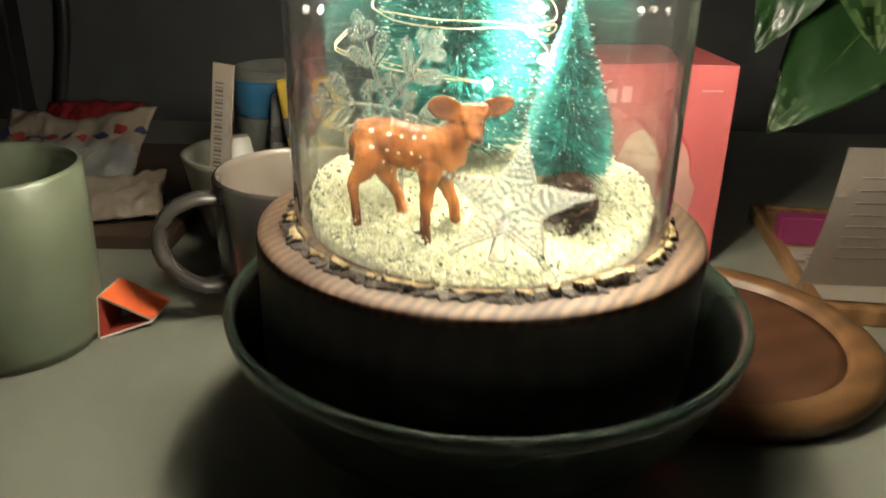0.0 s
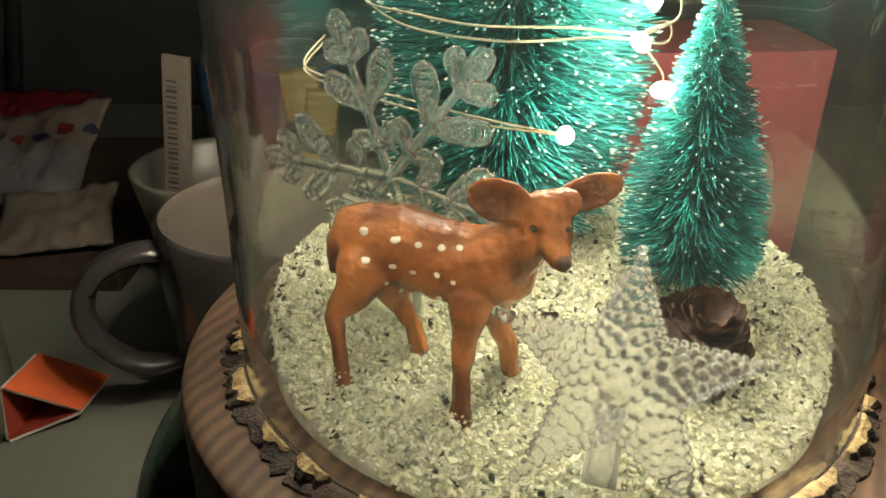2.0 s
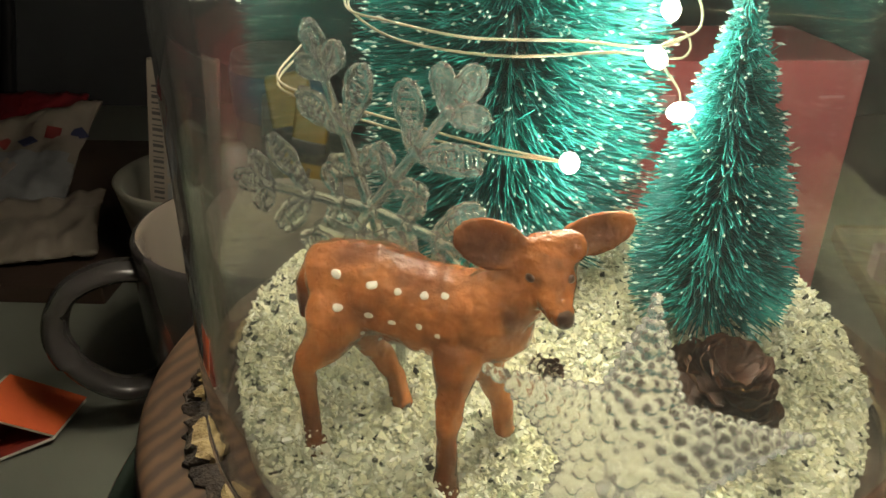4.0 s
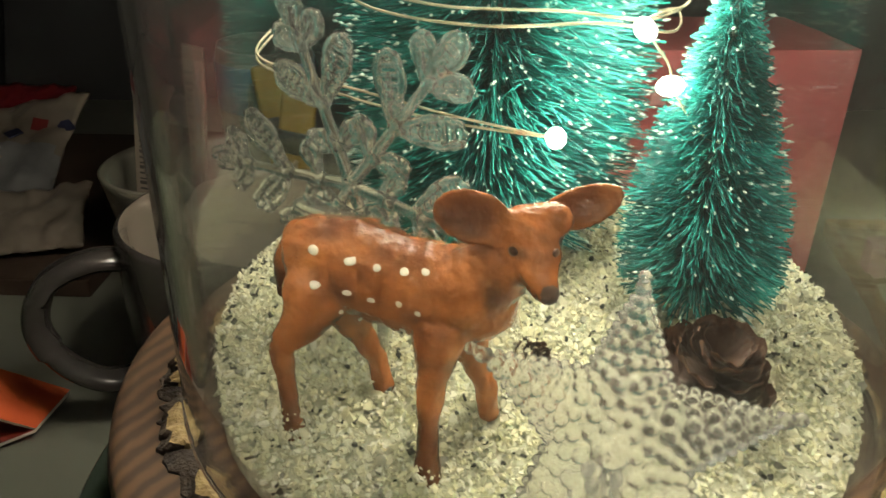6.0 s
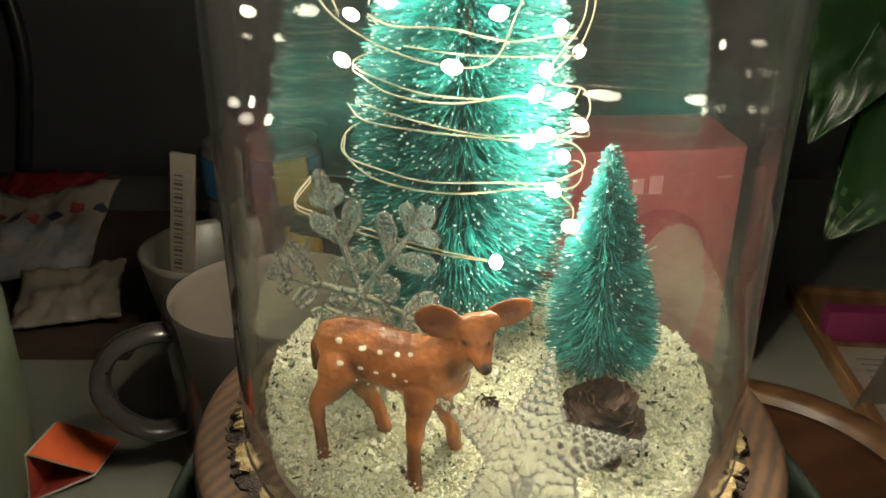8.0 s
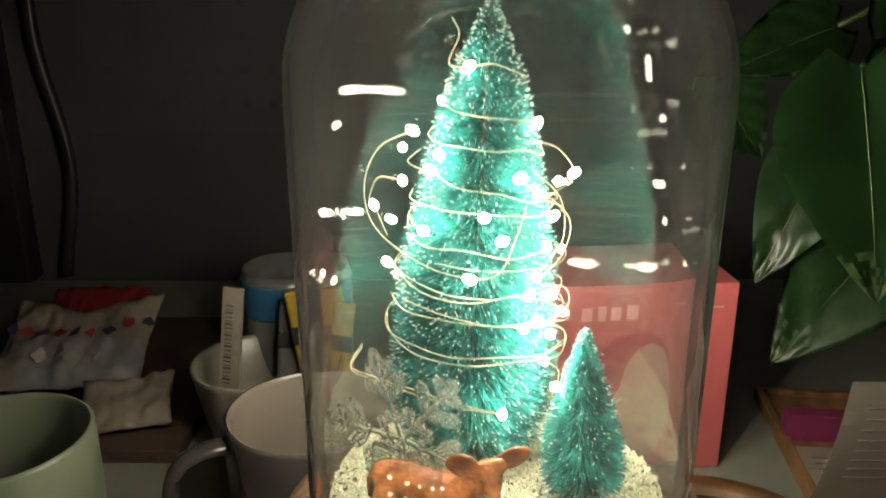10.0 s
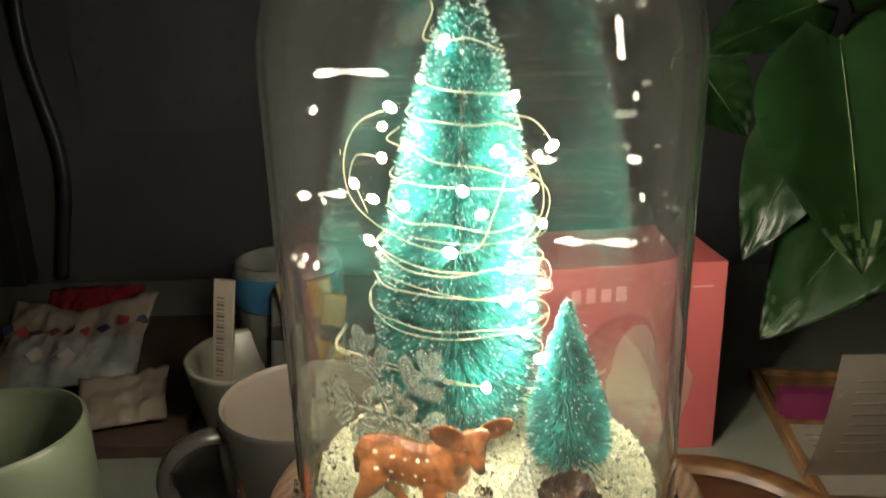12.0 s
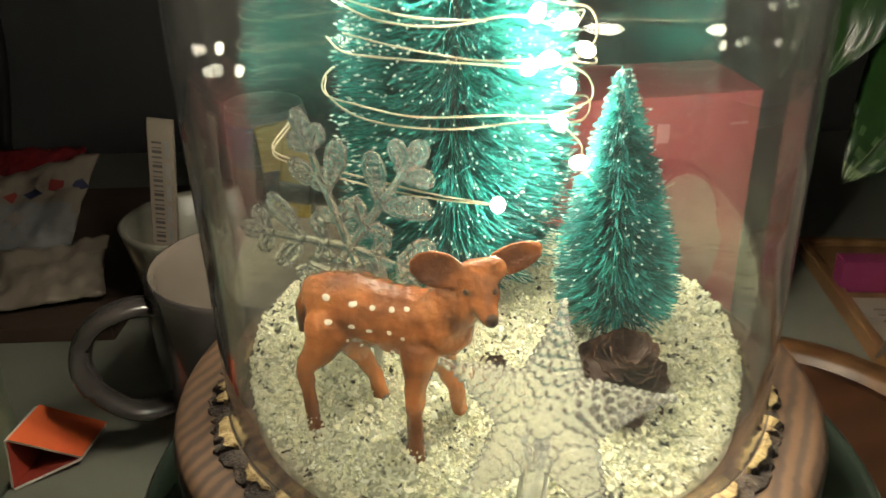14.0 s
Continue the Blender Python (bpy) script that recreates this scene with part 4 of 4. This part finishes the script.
for k, (x, y, rot, w, h, mat, lb) in enumerate((( -0.0955, 0.4740, 12, 0.010, 0.085, M_YELLOW, "upright yellow packet with dark print"), (-0.0800, 0.4780, -8, 0.012, 0.094, M_YELLOW, "upright yellow packet beside the cup"), (-0.1060, 0.4860, 5, 0.011, 0.080, M_GREYFILM, "crumpled grey film packet in the cup"))):
    p = thing("packet", lb, "packet", group="packets in the cup")
    p.matrix_world = pose(x, y, 0.009, -6, rot, 10)
    part("pouch", box(-w, w, -0.004, 0.004, 0, h, 0.0025), mat, p)
    part("label_band", box(-w - 0.0003, w + 0.0003, -0.0045, 0.0045, h * 0.62, h * 0.75, 0.001), M_BLACK, p, "dark printed band")


# ---- snack bags ----
def film(width, length, bulge, dip, seed, nx=34, ny=26, thick=0.0012):
    """A crumpled bag lying on its back: x across, y along; the open end dips in the middle."""
    bm = bmesh.new()
    sheets = []
    for s in (1, -1):
        g = []
        for j in range(ny + 1):
            row = []
            for i in range(nx + 1):
                u, v = 2 * i / nx - 1, j / ny
                ln = length * (1 - dip * (1 - abs(u)) ** 1.2 * v ** 3)
                edge = (1 - u ** 6) * min(1, 6 * v) * (1 - 0.65 * v ** 4)
                q = (u * 2.1 + seed, v * 2.3, s * 1.0)
                c = noise.noise((q[0] * 1.7, q[1] * 1.7, q[2])) * 0.5 + noise.noise((q[0] * 4.5, q[1] * 4.5, q[2])) * 0.22
                row.append(bm.verts.new((u * width / 2 * (1 - 0.06 * math.sin(3 * v)), v * ln, s * bulge * edge * (0.7 + 0.5 * c) + 0.006 * c + s * thick * 0.5)))
            g.append(row)
        for j in range(ny):
            for i in range(nx):
                q = (g[j][i], g[j][i + 1], g[j + 1][i + 1], g[j + 1][i])
                bm.faces.new(q if s > 0 else q[::-1])
        sheets.append(g)
    a, b = sheets
    loop = [(0, i) for i in range(nx)] + [(j, nx) for j in range(ny)] + [(ny, i) for i in range(nx, 0, -1)] + [(j, 0) for j in range(ny, 0, -1)]
    for k, (j, i) in enumerate(loop):
        j2, i2 = loop[(k + 1) % len(loop)]
        bm.faces.new((a[j][i], b[j][i], b[j2][i2], a[j2][i2]))
    bmesh.ops.recalc_face_normals(bm, faces=bm.faces)
    return bm


red_bag = solo("snack_bag", film(0.075, 0.085, 0.008, 0.0, 9.0), M_RED, "dark red foil snack bag under a cream one", "snack bag", group="snack bags")
red_bag.matrix_world = frame_of((-0.272, 0.530, 0.022), (1, 0.05, 0.0), (0.0, 1.0, 0.42))
bag = thing("snack_bag", "opened cream snack bag with red and navy diamonds", "snack bag", group="snack bags")
bag.matrix_world = frame_of((-0.2735, 0.512, 0.0165), (1, 0.02, 0.03), (0.0, 1.0, 0.52)) @ Matrix.Diagonal((1.12, 1.06, 1.0, 1))
body_bm = film(0.100, 0.080, 0.010, 0.22, 2.0)
for f in body_bm.faces:
    c = f.calc_center_median()
    if c.z > 0 and c.y < 0.037 and c.x > -0.030 and c.x + 0.4 * c.y < 0.058:
        f.material_index = 1
from mathutils.bvhtree import BVHTree
bag_tree = BVHTree.FromBMesh(body_bm)
part("film", body_bm, [M_BAG, M_BAGGREY], bag)
bm_d = bmesh.new()
bmesh.ops.create_cube(bm_d, size=1, matrix=Matrix.Diagonal((0.0095, 0.0105, 0.0006, 1)) @ pose(0, 0, 0, 0, 0, 45) @ Matrix.Diagonal((0.75, 0.75, 1, 1)))
diamond_me = [finish(bm_d.copy(), M_NAVY, False), finish(bm_d, M_REDPRINT, False)]
for k in range(9):
    x = -0.043 + 0.0108 * k
    y = 0.042 + 0.055 * (abs(x) / 0.05) ** 2 * 0.16 + (0.005 if k > 6 else 0)
    hit, nor, _, _ = bag_tree.ray_cast(Vector((x, y, 0.1)), Vector((0, 0, -1)))
    if hit:
        ob = new("diamond", diamond_me[k % 2])
        ob.parent = bag
        ob.matrix_basis = Matrix.Translation(hit) @ nor.to_track_quat("Z", "Y").to_matrix().to_4x4()
for k in range(4):
    x, y = -0.016 + 0.011 * k, 0.022 + 0.004 * math.sin(2.2 * k)
    hit, nor, _, _ = bag_tree.ray_cast(Vector((x, y, 0.1)), Vector((0, 0, -1)))
    if hit:
        ob = part("print_bar", box(-0.0042, 0.0042, -0.005, 0.005, -0.0003, 0.0003), M_INK, bag, "blurred grey printed bar", smooth=False)
        ob.matrix_basis = Matrix.Translation(hit) @ nor.to_track_quat("Z", "Y").to_matrix().to_4x4()
flap = solo("snack_bag", film(0.060, 0.045, 0.004, 0.1, 5.0, 20, 16), M_BAG, "torn cream wrapper folded over the bags", "wrapper", group="snack bags")
flap.matrix_world = frame_of((-0.210, 0.462, 0.014), (1, 0.20, 0.05), (-0.05, 1.0, 0.42))
solo("cardboard", box(-0.34, -0.170, 0.445, 0.66, 0.0, 0.009, 0.001), M_BROWN, "flat brown cardboard sheet under the snack bags", "cardboard", smooth=False)


# ---- torn orange carton ----
def carton():
    c = thing("carton_scrap", "torn folded scrap of orange carton with white edges", "paper scrap", (-0.1585, 0.348, 0), turn=0)
    A, B, C = Vector((-0.0080, -0.0131, 0.0222)), Vector((-0.0093, -0.0151, 0.0012)), Vector((0.0116, -0.0021, 0.0042))
    depth = Vector((0.0015, 0.0230, -0.0005))
    t = 0.0011

    def panel(p, q, name, mat, lab=""):
        n = (q - p).cross(depth).normalized() * -t
        bm = bmesh.new()
        vs = [bm.verts.new(v) for v in (p, q, q + depth, p + depth, p + n, q + n, q + depth + n, p + depth + n)]
        for k, f in enumerate(((0, 1, 2, 3), (7, 6, 5, 4), (0, 4, 5, 1), (1, 5, 6, 2), (2, 6, 7, 3), (3, 7, 4, 0))):
            face = bm.faces.new([vs[i] for i in f])
            face.material_index = 1 if k > 1 else (2 if k == 0 else 0)
        bmesh.ops.recalc_face_normals(bm, faces=bm.faces)
        part(name, bm, [mat, M_CARDEDGE, M_CARDINSIDE], c, lab, smooth=False)

    panel(C, A, "top_panel", M_ORANGE)
    panel(A, B, "side_panel", M_ORANGE)
    panel(B, C, "bottom_panel", M_CARDINSIDE, "dark red inside of the carton")


carton()

# ---- pink box ----
pink = thing("gift_box", "pink cardboard box with pale printed shape", "box", (0.1645, 0.440, 0), turn=3)
part("carton", box(-0.120, 0, 0, 0.075, 0, 0.1215, 0.0008), M_PINK, pink, smooth=False)
ghost = []
for k in range(40):
    t = 2 * math.pi * k / 40
    ghost.append((0.021 * math.cos(t) * (1.15 if math.sin(t) < 0 else 0.92), (0.026 if math.sin(t) > 0 else 0.052) * math.sin(t)))
gm = frame_of((-0.040, -0.0006, 0.058), (1, 0, 0), (0, 0, 1))
part("printed_shape", slab(ghost, 0.0005), M_PALE, pink, "pale rounded printed shape", smooth=False, at=gm)
part("printed_patch", slab([(0.030 * math.cos(2 * math.pi * k / 32) - 0.010, 0.030 * math.sin(2 * math.pi * k / 32) + 0.004) for k in range(32)], 0.0003), M_PINKDARK, pink, "dark pink round patch", smooth=False, at=gm @ Matrix.Translation((0, 0, -0.00025)))
for k, (x, w) in enumerate(((-0.088, 0.008), (-0.078, 0.007), (-0.069, 0.008), (-0.059, 0.009))):
    part("print_bar", box(x, x + w * 0.8, -0.0006, 0.0002, 0.100, 0.108 + 0.001 * (k % 2), 0.0002), M_PINKTEXT, pink, "pale printed bar", smooth=False)
part("print_bar", box(-0.020, -0.008, -0.0006, 0.0002, 0.1065, 0.1075), M_PINKTEXT, pink, "fine pale printed line", smooth=False)

# ---- wooden plate, tray and papers ----
plate = thing("wooden_plate", "round turned wooden plate with a darker hollow", "plate", (0.1300, 0.3380, 0))
part("rim", lathe([(0.058, 0.004), (0.064, 0.0065), (0.0655, 0.0105), (0.068, 0.012), (0.078, 0.0115), (0.0815, 0.009), (0.082, 0.005), (0.079, 0.0), (0.055, 0.0), (0.058, 0.004)], 96), M_PLATEWOOD, plate, "light brown turned rim")
part("hollow", lathe([(0, 0.0062), (0.060, 0.0066), (0.0642, 0.0072), (0.0642, 0.0052), (0, 0.0046)], 96), M_PLATEDARK, plate, "dark brown hollow")

tray = thing("wooden_tray", "low rectangular wooden tray holding papers", "tray")
tray.matrix_world = frame_of((0.1975, 0.365, 0), (1, -0.14, 0), (0.16, 1, 0))
part("tray_floor", box(0.006, 0.25, 0.006, 0.16, 0.0, 0.006, 0.001), M_TRAYWOOD, tray, smooth=False)
for b in ((0, 0.256, 0, 0.006), (0, 0.006, 0.006, 0.16), (0.25, 0.256, 0.006, 0.16), (0, 0.256, 0.16, 0.166)):
    part("tray_edge", box(*b, 0.0, 0.0095, 0.0015), M_TRAYWOOD, tray, smooth=False)


def sheet(name, label, m, w, h, bars, curl=0.004):
    p = thing(name, label, "paper")
    p.matrix_world = m
    bm = bmesh.new()
    g = [[bm.verts.new((w * i / 10, h * j / 10, curl * math.sin(math.pi * j / 10) + curl * 0.5 * (i / 10) ** 2)) for i in range(11)] for j in range(11)]
    for j in range(10):
        for i in range(10):
            bm.faces.new((g[j][i], g[j][i + 1], g[j + 1][i + 1], g[j + 1][i]))
    bmesh.ops.solidify(bm, geom=bm.faces[:], thickness=0.0006)
    bmesh.ops.recalc_face_normals(bm, faces=bm.faces)
    part("page", bm, M_PAPER, p)
    for x, y, ww, hh in bars:
        z = curl * math.sin(math.pi * y / h) + curl * 0.5 * (x / w) ** 2
        part("print_line", box(x, x + ww, y, y + hh, z - 0.0003, z + 0.0004), M_INK, p, "faint printed line", smooth=False)


lines = [(0.012, 0.074 - 0.0072 * k, 0.060 - 0.006 * (k % 3), 0.0007) for k in range(8)]
sheet("letter", "white printed sheet of paper standing in the tray", frame_of((0.1990, 0.3955, 0.0066), (1, -0.02, 0), (-0.008, -0.0235, 0.087)), 0.095, 0.0905, lines)
sheet("letter", "white printed sheet lying flat in the tray", frame_of((0.2055, 0.378, 0.0075), (1, -0.1, 0), (0.12, 1, 0.02)), 0.15, 0.072, [(0.008, 0.040 + 0.006 * k, 0.04, 0.001) for k in range(4)], 0.001)
folder = solo("folder", box(0.0, 0.15, 0.0, 0.012, 0.0, 0.018, 0.001), M_MAGENTA, "magenta card folder edge standing behind the papers", "folder", smooth=False)
folder.matrix_world = frame_of((0.2140, 0.460, 0.0065), (1, -0.12, 0), (0.12, 1, 0))


# ---- trailing house plant ----
def leaf(parent, base, tip, width, up, fold=0.22, droop=0.18, pale=0.86):
    """A heart-shaped leaf with a folded midrib, a drooping tip and a little thickness."""
    base, tip = Vector(base), Vector(tip)
    ln = (tip - base).length
    m = frame_of(base, tip - base, Vector(up).cross(tip - base))
    bm = bmesh.new()
    nu, nv = 26, 12
    g = []
    for j in range(nu + 1):
        u = j / nu
        w = width / 2 * (math.sin(math.pi * min(1, u * 0.93 + 0.07) ** 0.62) ** 0.8) * (1 - 0.25 * u) if u < 1 else 0
        w = max(w, 0.0004)
        row = []
        for i in range(nv + 1):
            s = 2 * i / nv - 1
            back = -0.10 * ln * (1 - abs(2 * abs(s) - 1)) * (1 - u) ** 3
            rip = 0.0016 * noise.noise((u * 5 + base.x * 90, s * 2, 2))
            row.append(bm.verts.new((u * ln + back, s * w, fold * abs(s) * w - droop * ln * u * u * 0.5 + droop * ln * 0.5 * u + rip + 0.0006 * math.cos(9 * math.pi * (u - 0.35 * abs(s))))))
        g.append(row)
    for j in range(nu):
        for i in range(nv):
            f = bm.faces.new((g[j][i], g[j + 1][i], g[j + 1][i + 1], g[j][i + 1]))
            if (j / nu > pale) or (j / nu > pale - 0.16 and noise.noise((j * 0.9, i * 1.3, base.x * 60)) > 0.12):
                f.material_index = 1
    bmesh.ops.solidify(bm, geom=bm.faces[:], thickness=0.0007)
    bmesh.ops.recalc_face_normals(bm, faces=bm.faces)
    lf = part("leaf", bm, [M_LEAF, M_LEAFPALE], parent, at=m)
    part("midrib", tube([(ln * k / 10, 0, -droop * ln * (k / 10) ** 2 * 0.5 + droop * ln * 0.05 * k + 0.0004) for k in range(10)], [0.0006 - 0.00005 * k for k in range(10)], 6), M_STEM, lf, "pale green midrib")


plant = thing("house_plant", "trailing pothos with large glossy dark green leaves", "plant")
FACE = (-0.25, -0.9, 0.35)
leaf(plant, (0.1820, 0.380, 0.246), (0.1960, 0.360, 0.141), 0.092, (-0.12, -0.96, 0.20), pale=0.90)
leaf(plant, (0.1930, 0.418, 0.206), (0.1590, 0.408, 0.133), 0.052, (-0.45, -0.85, 0.15), pale=1.2)
leaf(plant, (0.2260, 0.404, 0.166), (0.1640, 0.388, 0.096), 0.070, (-0.25, -0.75, 0.55), pale=0.92)
leaf(plant, (0.1470, 0.462, 0.228), (0.1750, 0.458, 0.190), 0.046, (0.1, -0.95, 0.2), pale=1.2)
leaf(plant, (0.2040, 0.452, 0.262), (0.1400, 0.446, 0.236), 0.050, (-0.2, -0.8, 0.5), pale=1.2)
leaf(plant, (0.2260, 0.424, 0.280), (0.2120, 0.412, 0.236), 0.040, (-0.3, -0.9, 0.3), pale=1.2)
for pts in ([(0.30, 0.45, 0.30), (0.235, 0.42, 0.268), (0.1990, 0.400, 0.256), (0.1820, 0.380, 0.246)], [(0.25, 0.43, 0.285), (0.215, 0.422, 0.245), (0.1930, 0.418, 0.206)], [(0.30, 0.45, 0.26), (0.262, 0.42, 0.205), (0.2260, 0.404, 0.166)],
            [(0.2040, 0.462, 0.280), (0.165, 0.464, 0.252), (0.1470, 0.462, 0.228)], [(0.30, 0.45, 0.30), (0.25, 0.452, 0.285), (0.2040, 0.452, 0.262)], [(0.30, 0.45, 0.30), (0.26, 0.435, 0.298), (0.2260, 0.424, 0.280)]):
    part("stalk", tube(spline(pts, 6), 0.0017, 8), M_STEM, plant)
part("vine", tube(spline([(0.36, 0.50, 0.0), (0.35, 0.49, 0.15), (0.33, 0.47, 0.27), (0.30, 0.45, 0.29), (0.25, 0.435, 0.287)], 8), 0.003, 10), M_STEM, plant, "thick green vine")
pot = solo("flower_pot", lathe([(0, 0), (0.040, 0), (0.043, 0.003), (0.055, 0.085), (0.058, 0.086), (0.058, 0.095), (0.053, 0.095), (0.051, 0.080), (0, 0.078)], 48), M_BLACK, "black plastic flower pot on the table", "flower pot", (0.385, 0.52, 0))

# ---- wall: faint calendar and a hanging cable ----
cal = thing("wall_calendar", "dim paper calendar sheet hanging on the wall", "calendar")
cal.matrix_world = frame_of((-0.352, 0.798, 0.150), (1, 0, 0), (0, 0, 1))
part("sheet", box(0, 0.21, 0, 0.20, 0, 0.002), M_WALL, cal, smooth=False)
for j in range(5):
    for i in range(7):
        if (i * 3 + j * 5) % 11:
            part("mark", box(0.018 + 0.0265 * i, 0.026 + 0.0265 * i, 0.025 + 0.032 * j, 0.033 + 0.032 * j, 0.002, 0.0024), M_MARK, cal, smooth=False)
cable = solo("cable", tube(spline([(-0.385, 0.786, 0.62), (-0.380, 0.785, 0.40), (-0.392, 0.785, 0.25), (-0.375, 0.786, 0.12), (-0.395, 0.786, 0.004)], 10), 0.006, 12), M_BLACK, "thick black cable hanging down the wall", "cable")
curtain = solo("dark_board", box(-0.62, -0.425, 0.77, 0.798, 0.0, 0.62, 0.003), M_BLACK, "dark upright board leaning at the wall", "board", smooth=False)
